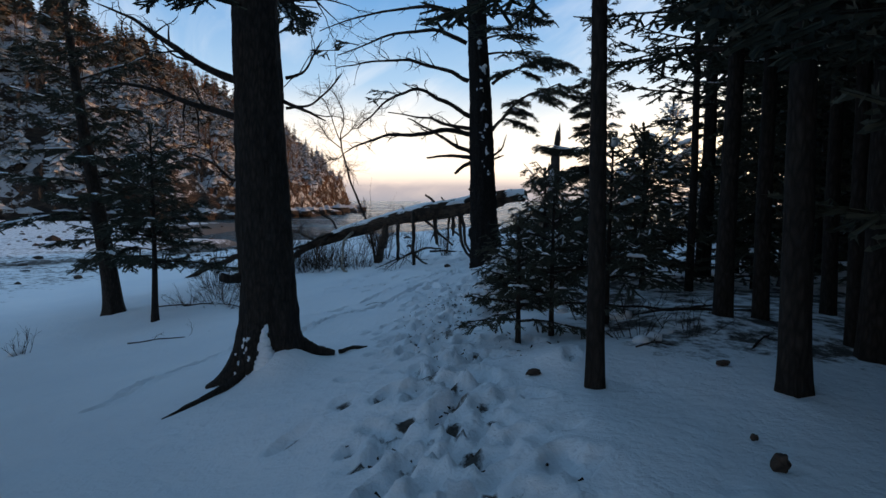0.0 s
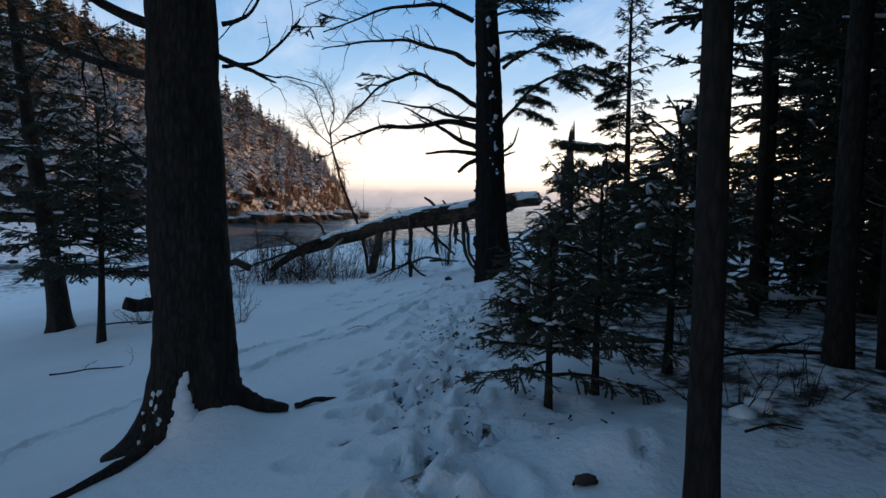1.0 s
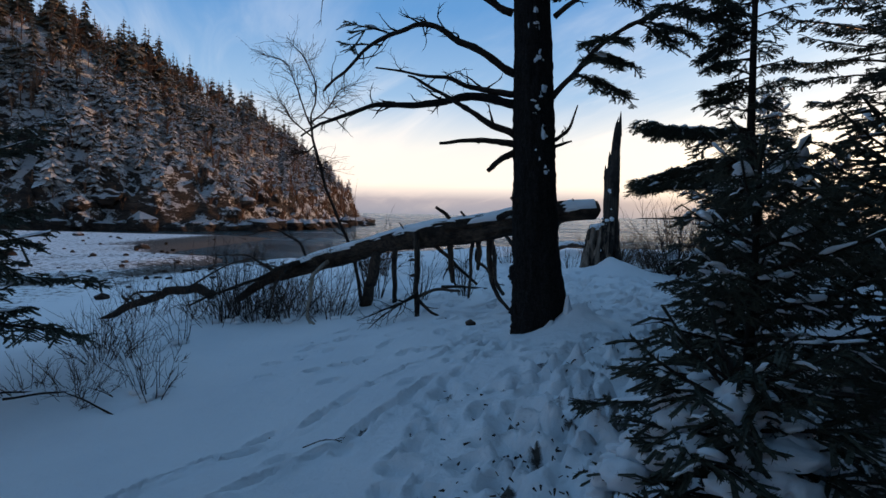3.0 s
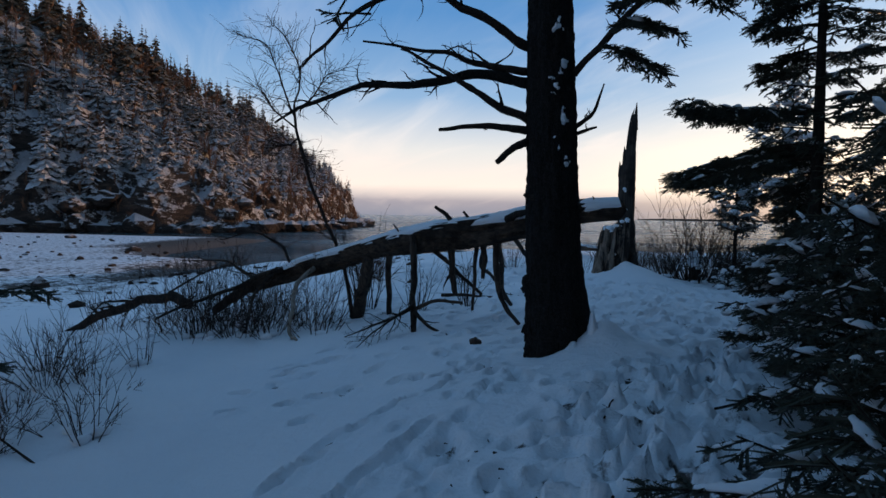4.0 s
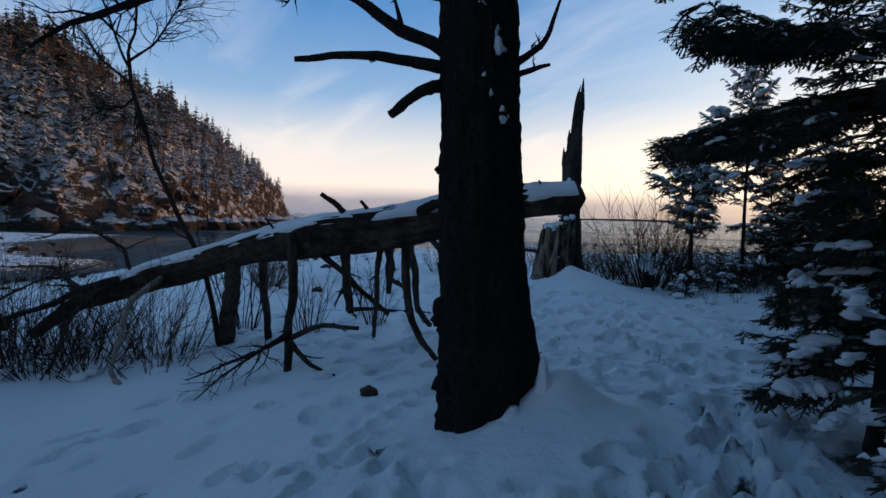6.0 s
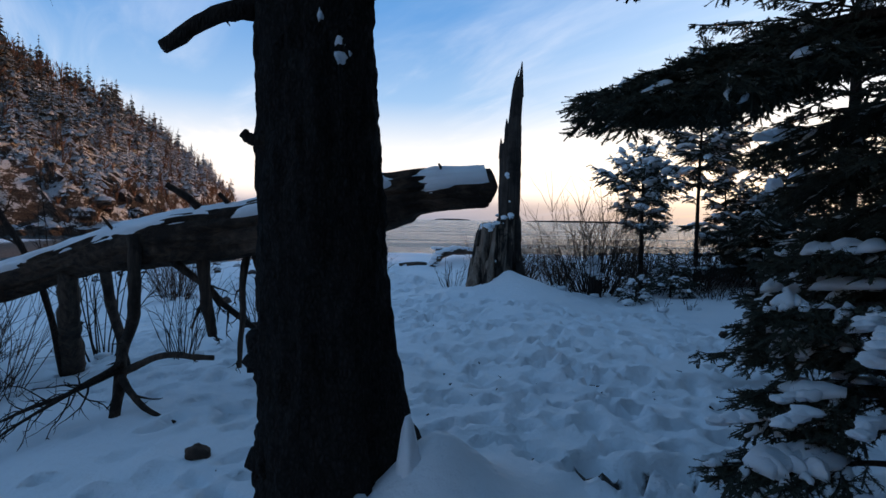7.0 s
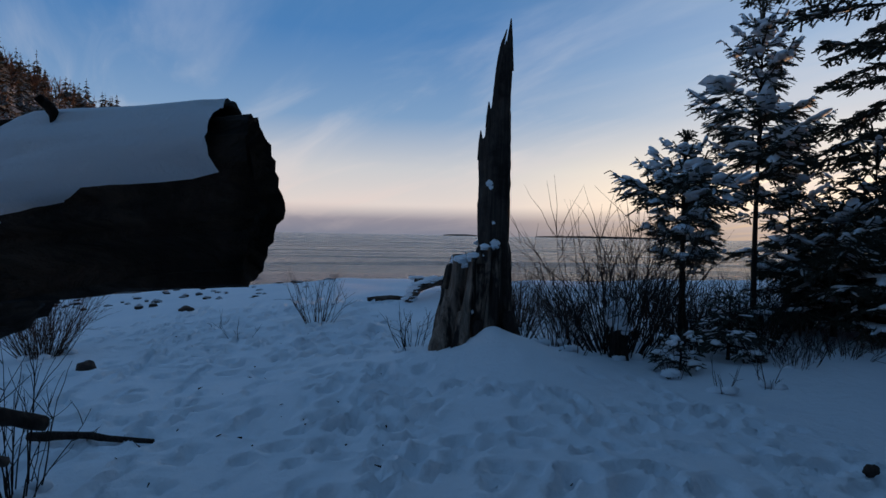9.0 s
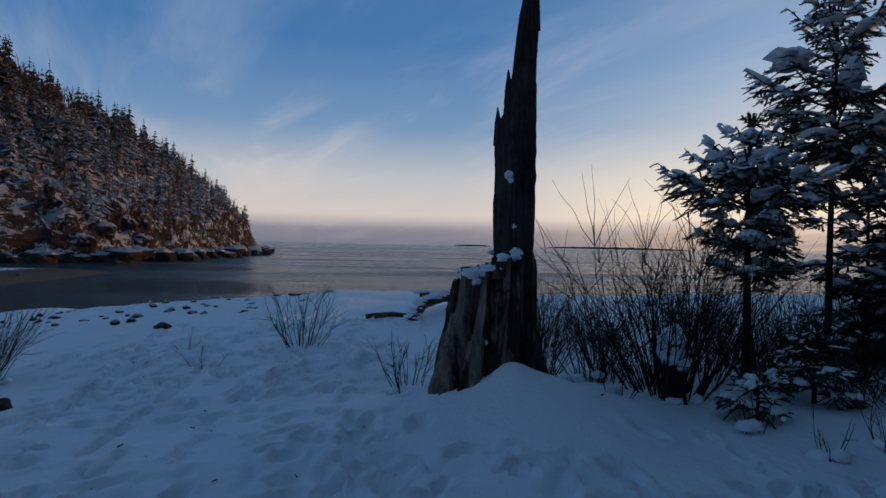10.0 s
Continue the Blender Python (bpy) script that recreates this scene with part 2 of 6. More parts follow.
def mat_hilltree(name="snowy_spruce_far"):
    m, nt, b = material(name, 0.9, spec=0.1)
    v = coords(nt)
    g = nt.nodes.new("ShaderNodeNewGeometry")
    tone = ramp(nt, g.outputs["Random Per Island"], [(0.0, (0.060, 0.062, 0.048)), (0.55, (0.10, 0.088, 0.066)), (1.0, (0.17, 0.115, 0.075))])
    fleck = noise_tex(nt, v, 4.5, 9.0, 0.85)
    sep = nt.nodes.new("ShaderNodeSeparateXYZ")
    nt.links.new(v, sep.inputs[0])
    # less snow towards the crest: its brown stands in for low sunlight there
    crest_sun = nt.nodes.new("ShaderNodeMapRange")
    crest_sun.inputs["From Min"].default_value, crest_sun.inputs["From Max"].default_value = 34.0, 12.0
    crest_sun.inputs["To Min"].default_value, crest_sun.inputs["To Max"].default_value = -0.55, 0.12
    nt.links.new(math_node(nt, "ADD", sep.outputs["Z"], math_node(nt, "MULTIPLY", math_node(nt, "SUBTRACT", noise_tex(nt, v, 0.09, 3.0), 0.5), 26.0)), crest_sun.inputs[0])
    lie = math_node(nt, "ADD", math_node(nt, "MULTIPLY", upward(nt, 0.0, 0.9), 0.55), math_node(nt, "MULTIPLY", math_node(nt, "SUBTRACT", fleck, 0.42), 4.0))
    lie = math_node(nt, "ADD", lie, crest_sun.outputs[0])
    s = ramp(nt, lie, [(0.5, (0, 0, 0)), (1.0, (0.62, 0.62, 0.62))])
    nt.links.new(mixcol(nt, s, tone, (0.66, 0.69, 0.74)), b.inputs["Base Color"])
    return m


def mat_hill():
    m, nt, b = material("snowy_rock_slope", 0.9, spec=0.2)
    v = coords(nt)
    strata = noise_tex(nt, coords(nt, (0.5, 0.5, 1.6)), 0.9, 10.0, 0.8, 0.5)
    rock = ramp(nt, strata, [(0.34, (0.020, 0.016, 0.015)), (0.52, (0.07, 0.056, 0.048)), (0.70, (0.19, 0.142, 0.114))])
    fine = noise_tex(nt, coords(nt, (1, 1, 1.8)), 0.42, 10.0, 0.78)
    lie = math_node(nt, "ADD", upward(nt, 0.15, 0.9), math_node(nt, "MULTIPLY", math_node(nt, "SUBTRACT", fine, 0.5), 4.4))
    sep = nt.nodes.new("ShaderNodeSeparateXYZ")
    nt.links.new(v, sep.inputs[0])
    tide = nt.nodes.new("ShaderNodeMapRange")
    tide.inputs["From Min"].default_value, tide.inputs["From Max"].default_value = -1.6, -0.4
    nt.links.new(math_node(nt, "ADD", sep.outputs["Z"], math_node(nt, "MULTIPLY", math_node(nt, "SUBTRACT", noise_tex(nt, v, 0.3), 0.5), 3.0)), tide.inputs[0])
    s = ramp(nt, math_node(nt, "MULTIPLY", lie, tide.outputs[0]), [(0.42, (0, 0, 0)), (0.54, (1, 1, 1))])
    nt.links.new(mixcol(nt, s, rock, (0.74, 0.77, 0.82)), b.inputs["Base Color"])
    bump(nt, b, math_node(nt, "ADD", strata, fine), 1.0, 2.0)
    return m


def mat_sea():
    m, nt, b = material("cold_sea", 0.16, spec=0.5)
    b.inputs["Base Color"].default_value = (0.038, 0.068, 0.078, 1)
    b.inputs["IOR"].default_value = 1.33
    swell = noise_tex(nt, coords(nt, (0.35, 1.0, 1)), 0.28, 5.0, 0.6, 0.4)
    chop = noise_tex(nt, coords(nt, (0.6, 1.5, 1)), 1.1, 5.0, 0.65, 0.3)
    n1 = bump(nt, b, swell, 1.0, 1.8)
    n2 = bump(nt, b, chop, 1.0, 0.7, n1)
    bump(nt, b, noise_tex(nt, coords(nt, (0.5, 1.6, 1)), 4.5, 4.0, 0.6), 0.8, 0.10, n2)
    slick = noise_tex(nt, coords(nt, (0.02, 0.12, 1)), 0.8, 5.0, 0.6, 0.5)
    r = nt.nodes.new("ShaderNodeMapRange")
    r.inputs["From Min"].default_value, r.inputs["From Max"].default_value = 0.35, 0.65
    r.inputs["To Min"].default_value, r.inputs["To Max"].default_value = 0.08, 0.34
    nt.links.new(slick, r.inputs[0])
    nt.links.new(r.outputs[0], b.inputs["Roughness"])
    return m


SNOW, GROUND = mat_snow(), mat_ground()
BARK = mat_bark()
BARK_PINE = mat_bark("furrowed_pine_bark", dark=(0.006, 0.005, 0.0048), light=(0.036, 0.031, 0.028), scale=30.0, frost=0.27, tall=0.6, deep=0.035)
TWIG = mat_bark("twig_bark", (0.012, 0.009, 0.008), (0.07, 0.05, 0.04), 40.0)
REDTWIG = mat_bark("reddish_twig", (0.03, 0.017, 0.012), (0.13, 0.075, 0.05), 40.0)
WOOD_X = mat_deadwood("weathered_log", (0.018, 0.013, 0.010), (0.15, 0.10, 0.072), axis=0, deep=0.035, bark=0.42)
LIMB = mat_deadwood("broken_limb_wood", (0.014, 0.010, 0.008), (0.12, 0.085, 0.064), 24.0, axis=2, bark=0.45)
PEELED = mat_deadwood("peeled_wood", (0.16, 0.125, 0.10), (0.46, 0.38, 0.31), 18.0, axis=2, bark=0.62)
CHAR = mat_deadwood("charred_spire", (0.014, 0.011, 0.010), (0.10, 0.078, 0.064), 26.0, bark=0.44)
WOOD_Z = mat_deadwood("weathered_snag", (0.022, 0.015, 0.012), (0.20, 0.148, 0.112), axis=2)
NEEDLE = mat_needles()
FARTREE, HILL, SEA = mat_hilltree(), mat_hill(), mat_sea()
FARBIRCH = mat_bark("far_bare_twigs", (0.09, 0.05, 0.032), (0.25, 0.14, 0.09), 0.6)


# ---- mesh tools ----
class Build:
    """Gathers vertices and faces for one mesh."""

    def __init__(self):
        self.v, self.f, self.n = [], [], 0

    def add(self, verts, faces):
        verts = np.asarray(verts, float).reshape(-1, 3)
        k = self.n
        self.v.append(verts)
        self.f.extend([tuple(i + k for i in f) for f in faces])
        self.n += len(verts)

    def tris(self, verts):
        """Loose triangles, three rows each."""
        verts = np.asarray(verts, float).reshape(-1, 3)
        k = self.n
        self.v.append(verts)
        idx = np.arange(k, k + len(verts)).reshape(-1, 3)
        self.f.extend(map(tuple, idx.tolist()))
        self.n += len(verts)

    def tube(self, pts, radii, seg=6, cap=True, rough=0.0, rng=None):
        pts = np.asarray(pts, float)
        m = len(pts)
        radii = np.broadcast_to(np.asarray(radii, float), (m,))
        tan = np.gradient(pts, axis=0)
        tan /= np.linalg.norm(tan, axis=1)[:, None] + 1e-9
        ref = np.array([0, 0, 1.0]) if abs(tan[0][2]) < 0.9 else np.array([1.0, 0, 0])
        ang = np.linspace(0, 2 * np.pi, seg, endpoint=False)
        rows = []
        side = np.cross(tan[0], ref)
        for i in range(m):
            side = side - tan[i] * (side @ tan[i])
            side /= np.linalg.norm(side) + 1e-9
            up = np.cross(side, tan[i])
            r = radii[i]
            rr = r * (1 + rough * (rng.random(seg) - 0.5)) if rough else np.full(seg, r)
            rows.append(pts[i] + (np.cos(ang) * rr)[:, None] * side + (np.sin(ang) * rr)[:, None] * up)
        faces = []
        for i in range(m - 1):
            for j in range(seg):
                k = (j + 1) % seg
                faces.append((i * seg + j, i * seg + k, (i + 1) * seg + k, (i + 1) * seg + j))
        if cap:
            faces.append(tuple(range(seg - 1, -1, -1)))
            faces.append(tuple((m - 1) * seg + j for j in range(seg)))
        self.add(np.concatenate(rows), faces)

    def drift(self, c, r, rng):
        """A smooth heap of snow, uneven at large."""
        ph = rng.random(3) * 9
        k = np.array([1 + 0.5 * noise.noise(Vector(q) * 1.3 + Vector(ph)) + 0.22 * noise.noise(Vector(q) * 4 + Vector(ph)) for q in FINE_V])
        self.add(FINE_V * k[:, None] * np.asarray(r) + np.asarray(c), FINE_F)

    def pad(self, pts, wide, high, rng):
        """Snow lying along a bough: rounded above, flat below, thin at its ends."""
        pts = np.asarray(pts, float)
        n = len(pts)
        tan = np.gradient(pts, axis=0)
        side = np.stack([-tan[:, 1], tan[:, 0], np.zeros(n)], 1)
        side /= np.linalg.norm(side, axis=1)[:, None] + 1e-6
        env = np.sin(np.pi * (np.arange(n) + 0.3) / (n - 0.4)) ** 0.6 * rng.uniform(0.6, 1.25, n)
        rows = []
        for i in range(n):
            left, right = rng.uniform(0.75, 1.25, 2)
            for a in (0.0, 0.5, 1.05, 1.57, 2.09, 2.64, 3.14):
                rows.append(pts[i] + side[i] * math.cos(a) * wide * env[i] * (right if a < 1.57 else left) + np.array([0, 0, (math.sin(a) * 1.2 - 0.2) * high * env[i] * rng.uniform(0.9, 1.1)]))
        f = [(i * 7 + j, i * 7 + (j + 1) % 7, i * 7 + 7 + (j + 1) % 7, i * 7 + 7 + j) for i in range(n - 1) for j in range(7)]
        self.add(rows, f + [(6, 5, 4, 3, 2, 1, 0), tuple(n * 7 - 7 + j for j in range(7))])

    def blob(self, c, r, rng, jag=0.25):
        """A small lumpy pillow."""
        v = BALL_V * (1 + jag * (rng.random((len(BALL_V), 1)) - 0.5))
        v = v * np.asarray(r)
        a = rng.random() * 6.28
        x = v[:, 0] * math.cos(a) - v[:, 1] * math.sin(a)
        y = v[:, 0] * math.sin(a) + v[:, 1] * math.cos(a)
        self.add(np.stack([x, y, v[:, 2]], 1) + np.asarray(c), BALL_F)

    def mesh(self, name, mat, smooth=True):
        me = bpy.data.meshes.new(name)
        me.from_pydata(np.concatenate(self.v).tolist() if self.v else [], [], self.f)
        me.materials.append(mat)
        if smooth:
            me.polygons.foreach_set("use_smooth", [True] * len(me.polygons))
        me.update()
        return me


def make_ball(n):
    bm = bmesh.new()
    bmesh.ops.create_icosphere(bm, subdivisions=n, radius=1.0)
    v = np.array([p.co[:] for p in bm.verts])
    f = [tuple(p.index for p in face.verts) for face in bm.faces]
    bm.free()
    return v, f


BALL_V, BALL_F = make_ball(1)
FINE_V, FINE_F = make_ball(3)


def empty(name, at=(0, 0, 0)):
    ob = new(name)
    ob.location = at
    ob.empty_display_size = 0.2
    return ob


def part(name, b, mat, parent, label="", smooth=True):
    """Links what b gathered (in the parent's own coordinates) as one mesh under the parent."""
    ob = new(name, b.mesh(name, mat, smooth))
    ob.parent = parent
    return tagged(ob, label) if label else ob


def thing(name, b, mat, at, label, category, group="", kind="", smooth=True):
    ob = new(name, b.mesh(name, mat, smooth))
    ob.location = at
    return tagged(ob, label, category, group, kind)


def smooth(a, b, x):
    k = np.clip((np.asarray(x, float) - a) / (b - a), 0, 1)
    return k * k * (3 - 2 * k)


# ---- the ground ----
SEA_Z = -1.7
NEAR_X = ([-60, -10, -7.7, -5.6, -3.85, -1.75, -1.0, 0.0, 1.0, 3.0, 6.0, 12.0, 60], [-1.15, -1.27, -1.18, -0.98, -0.74, -0.42, -0.27, -0.02, 0.14, 0.13, 0.2, 0.5, 3.0])
FAR_X = ([-60, -12, -8, -5, -1.4, 0.0, 1.2, 3.4, 6.0, 12.0, 60], [-1.2, -1.3, -1.0, -0.55, -0.24, -0.12, 0.0, 0.06, 0.0, 0.1, 1.0])
MOUNDS = [(1.30, 11.24, 0.20, 0.22), (1.36, 11.15, 0.13, 0.6), (3.36, 18.62, 0.10, 0.18), (3.55, 18.65, 0.12, 0.5), (3.55, 18.9, 0.26, 1.1), (3.7, 25.7, 0.30, 0.7), (0.98, 3.0, 0.12, 0.35), (2.07, 21.2, 0.14, 0.3),
          (-1.55, 4.25, 0.22, 0.3), (-1.6, 4.6, 0.12, 0.6), (1.5, 3.3, 0.10, 0.6), (2.4, 4.4, 0.12, 0.8), (2.2, 2.6, 0.08, 0.9)]


SMOOTH = ((1.05, 11.2, 0.85), (1.75, 10.95, 0.35), (3.4, 18.6, 0.95), (-1.7, 4.3, 0.75))      # untrodden drifts about the boles


def base_z(x, y):
    """The lie of the land, without tracks."""
    x, y = np.asarray(x, float), np.asarray(y, float)
    w = smooth(8, 15, y)
    z = np.interp(x, *NEAR_X) * (1 - w) + np.interp(x, *FAR_X) * w
    # the beach drops to the sea; the flat beyond the creek stays just above it
    lip = np.interp(x, [-30, -15, -6, 6], [44, 40, 34, 32])
    flat = smooth(-17, -23, x) * smooth(88, 70, y)
    fall = smooth(0, 12, y - lip) * (1 - flat)
    z = z * (1 - fall) - 3.2 * fall
    # the creek
    cx = np.interp(y, [5, 16, 22, 28, 36, 46], [-40, -25, -18.5, -15, -13.5, -13])
    z = z - (0.10 + 0.60 * smooth(31, 37, y)) * np.exp(-((x - cx) / 1.3) ** 2) * smooth(6, 14, y) * smooth(60, 40, y)
    # a rise out of view on the right, added to block the low sun
    z = z + 7.5 * smooth(24, 60, x) * smooth(75, 45, y)
    for mx, my, h, s in MOUNDS:
        z = z + h * np.exp(-((x - mx) ** 2 + (y - my) ** 2) / (s * s))
    return z


def footprints():
    """Dents in the snow: the trodden track along the walk, animal and boot tracks beside it."""
    rng = np.random.default_rng(5)
    dents = []
    track_y = [-4, 0, 3, 6, 8, 11, 13, 16, 20, 26]
    track_x = [0.25, 0.15, 0.0, -0.05, 0.25, 1.75, 2.1, 2.2, 1.2, 0.2]
    y = -1.5
    while y < 26:
        n = 5 if y < 9.5 else 6
        wide = 0.36 if y < 7 else (0.6 if y < 10 else 1.3)
        for _ in range(n):
            x = np.interp(y, track_y, track_x) + rng.normal(0, wide)
            dents.append((x, y + rng.normal(0, 0.15), rng.uniform(0.045, 0.10), rng.uniform(0.09, 0.17), rng.normal(0, 0.6), rng.uniform(0.025, 0.085) * (1.0 if y < 9.5 else 0.85)))
        y += 0.15
    for _ in range(1900):                   # scattered prints over the clearing and the beach
        x, y = rng.uniform(-2.5, 7.5), rng.uniform(10.5, 27)
        if x > 2.6 and y > 17.5 or noise.noise((x * 0.55, y * 0.4, 4.0)) < rng.uniform(-0.35, 0.15):
            continue
        dents.append((x, y, rng.uniform(0.045, 0.085), rng.uniform(0.07, 0.15), rng.uniform(0, 3.1), rng.uniform(0.03, 0.085)))
    for _ in range(230):                    # the churned path past the pine
        y = rng.uniform(7.2, 11.6)
        x = float(np.interp(y, [7, 9, 10, 11.6], [0.5, 1.25, 1.75, 2.2])) + rng.normal(0, 0.32)
        dents.append((x, y, rng.uniform(0.045, 0.09), rng.uniform(0.07, 0.16), rng.uniform(0, 3.1), rng.uniform(0.04, 0.10)))
    # lone lines of tracks over the untrodden snow
    for x0, y0, x1, y1 in ((-2.6, 7.0, 0.6, 12.0), (-2.3, 6.2, -0.2, 9.6), (0.4, 11.2, -0.6, 7.6), (-3.5, 4.2, -2.6, 6.8), (0.5, 14.0, 0.1, 21.0), (-1.2, 17.0, -0.4, 24.0), (4.6, 13.5, 4.9, 18.0), (-0.6, 19, -1.8, 26)):
        k, n = 0, int(math.hypot(x1 - x0, y1 - y0) / 0.3)
        for k in range(n):
            f = k / n
            dents.append((x0 + (x1 - x0) * f + rng.normal(0, 0.06), y0 + (y1 - y0) * f + rng.normal(0, 0.04), 0.055, rng.uniform(0.10, 0.2), math.atan2(x0 - x1, y1 - y0) + rng.normal(0, 0.2), rng.uniform(0.04, 0.08)))
    return dents


def build_ground():
    def axis(lo, a, b, hi, step, grow):
        mid = np.arange(a, b, step)
        out, s, p = [], step, b
        while p < hi:
            out.append(p); s *= grow; p += s
        out.append(hi)
        back, s, p = [], step, a
        while True:
            s *= grow; p -= s
            if p <= lo:
                break
            back.append(p)
        return np.array(sorted([lo, *back]) + list(mid) + out)

    xs, ys = axis(-900, -3.6, 7.6, 900, 0.042, 1.15), axis(-400, -0.6, 24.0, 400, 0.046, 1.09)
    X, Y = np.meshgrid(xs, ys)
    Z = base_z(X, Y)
    # soft drifts
    rng = np.random.default_rng(3)
    D = np.zeros_like(Z)
    for _ in range(60):
        a, k, ph = rng.uniform(0, 6.28), rng.uniform(0.8, 5.0), rng.uniform(0, 6.28)
        D += np.sin((X * math.cos(a) + Y * math.sin(a)) * k + ph + 0.7 * np.sin(Y * 0.9 + ph)) / k
    Z += D * 0.011 * np.exp(-((X / 60) ** 2 + (Y / 90) ** 2))
    for _ in range(2600):
        mx, my = rng.uniform(-4, 6), rng.uniform(-2.5, 24)
        track = np.interp(my, [-4, 3, 8, 11, 16, 26], [0.2, 0.1, 0.3, 1.7, 2.0, 0.5])
        if abs(mx - track) > rng.exponential(1.0) + 0.5:
            continue
        if any(math.hypot(mx - px, my - py) < pr for px, py, pr in SMOOTH):
            continue
        s, h = rng.uniform(0.04, 0.11), rng.uniform(-0.03, 0.03)
        i0, i1 = np.searchsorted(xs, (mx - 3 * s, mx + 3 * s)); j0, j1 = np.searchsorted(ys, (my - 3 * s, my + 3 * s))
        Z[j0:j1, i0:i1] += h * np.exp(-((X[j0:j1, i0:i1] - mx) ** 2 + (Y[j0:j1, i0:i1] - my) ** 2) / (s * s))
    B = np.zeros_like(Z)
    for mx, my, a, b, turn, depth in footprints():
        if any(math.hypot(mx - px, my - py) < pr for px, py, pr in SMOOTH):
            continue
        i0, i1 = np.searchsorted(xs, (mx - 0.4, mx + 0.4)); j0, j1 = np.searchsorted(ys, (my - 0.4, my + 0.4))
        dx, dy = X[j0:j1, i0:i1] - mx, Y[j0:j1, i0:i1] - my
        c, s = math.cos(turn), math.sin(turn)
        u, v = (dx * c + dy * s) / a, (-dx * s + dy * c) / b
        q = np.sqrt(u * u + v * v)
        if (0.6 < my < 8 and rng.random() < 0.42) or (8 < my < 11.5 and rng.random() < 0.32):        # trodden down to the litter
            B[j0:j1, i0:i1] = np.maximum(B[j0:j1, i0:i1], 0.68 * np.exp(-(q / 0.9) ** 4))
        Z[j0:j1, i0:i1] += -depth * (1 / (1 + np.exp(np.minimum((q - 1) * 14, 50)))) + depth * 0.35 * np.exp(-((q - 1.5) / 0.35) ** 2)
    nx, ny = len(xs), len(ys)
    i, j = np.meshgrid(np.arange(nx - 1), np.arange(ny - 1))
    a = (j * nx + i).ravel()
    faces = np.stack([a, a + 1, a + nx + 1, a + nx], 1)
    me = bpy.data.meshes.new("ground")
    me.vertices.add(nx * ny)
    me.vertices.foreach_set("co", np.stack([X, Y, Z], -1).ravel())
    me.loops.add(faces.size)
    me.loops.foreach_set("vertex_index", faces.ravel())
    me.polygons.add(len(faces))
    me.polygons.foreach_set("loop_start", np.arange(0, faces.size, 4))
    me.polygons.foreach_set("loop_total", np.full(len(faces), 4))
    me.polygons.foreach_set("use_smooth", np.ones(len(faces), bool))
    me.update(calc_edges=True)
    # wet stones show along the water's edge and on the creek's flat
    shore = smooth(SEA_Z + 0.45, SEA_Z + 0.12, Z) * 0.95
    # litter among the firs, spread wider to paint the wood's shade on the snow
    under = 0.60 * smooth(0.9, 1.9, X) * smooth(9.0, 5.0, X) * smooth(2.0, 3.4, Y) * smooth(10.5, 8.0, Y)
    mott = 0.46 * smooth(-9, -13, X) * smooth(9, 14, Y)
    mott = mott + 0.75 * smooth(-27, -23, X) * smooth(-12, -15, X) * smooth(48, 54, Y) * smooth(80, 74, Y)
    under = under + 0.6 * np.exp(-((X - 2.95) ** 2 + (Y - 10.55) ** 2) / 0.36)
    at = me.attributes.new("bare", "FLOAT", "POINT")
    at.data.foreach_set("value", np.clip(np.maximum(shore + under + mott, B), 0, 1).ravel())
    me.materials.append(GROUND)
    return tagged(new("ground", me), "snow-covered shore with trodden footprints and drifts", "ground", kind="structure")


def ground_z(x, y):
    return float(base_z(x, y))


build_ground()
b = Build()
b.add([(-4000, 14, 0), (4000, 14, 0), (4000, 4500, 0), (-4000, 4500, 0)], [(0, 1, 2, 3)])
thing("sea", b, SEA, (0, 0, SEA_Z), "calm cold sea with fine ripples and a pale sheen", "sea", kind="structure", smooth=False)


# ---- the headland ----
FOOT_Y = [21.5, 52, 71, 83, 90.5, 98, 110, 138, 169, 194, 202]
FOOT_X = [-117, -99, -77, -57, -41, -32, -29, -27.6, -28.2, -30, -42]


def hill_z(x, y):
    x, y = np.asarray(x, float), np.asarray(y, float)
    d = np.interp(y, FOOT_Y, FOOT_X) - x                  # metres inland
    top = np.interp(y, [20, 71, 95, 120, 145, 169, 187, 200, 212], [35, 35.6, 34.2, 30, 25.4, 20.2, 15.2, 7.2, -3])
    cliff = 3.0 * smooth(0, 4, d) * np.interp(y, [71, 95, 190, 205], [0.5, 1.0, 1.5, 0.2])
    slope = (top - 2.5) * smooth(-2, np.interp(y, [71, 95, 145, 195], [58, 48, 30, 15]), d) ** 0.9
    return SEA_Z - 0.4 + np.minimum(d, 0) * 0.2 + cliff + slope


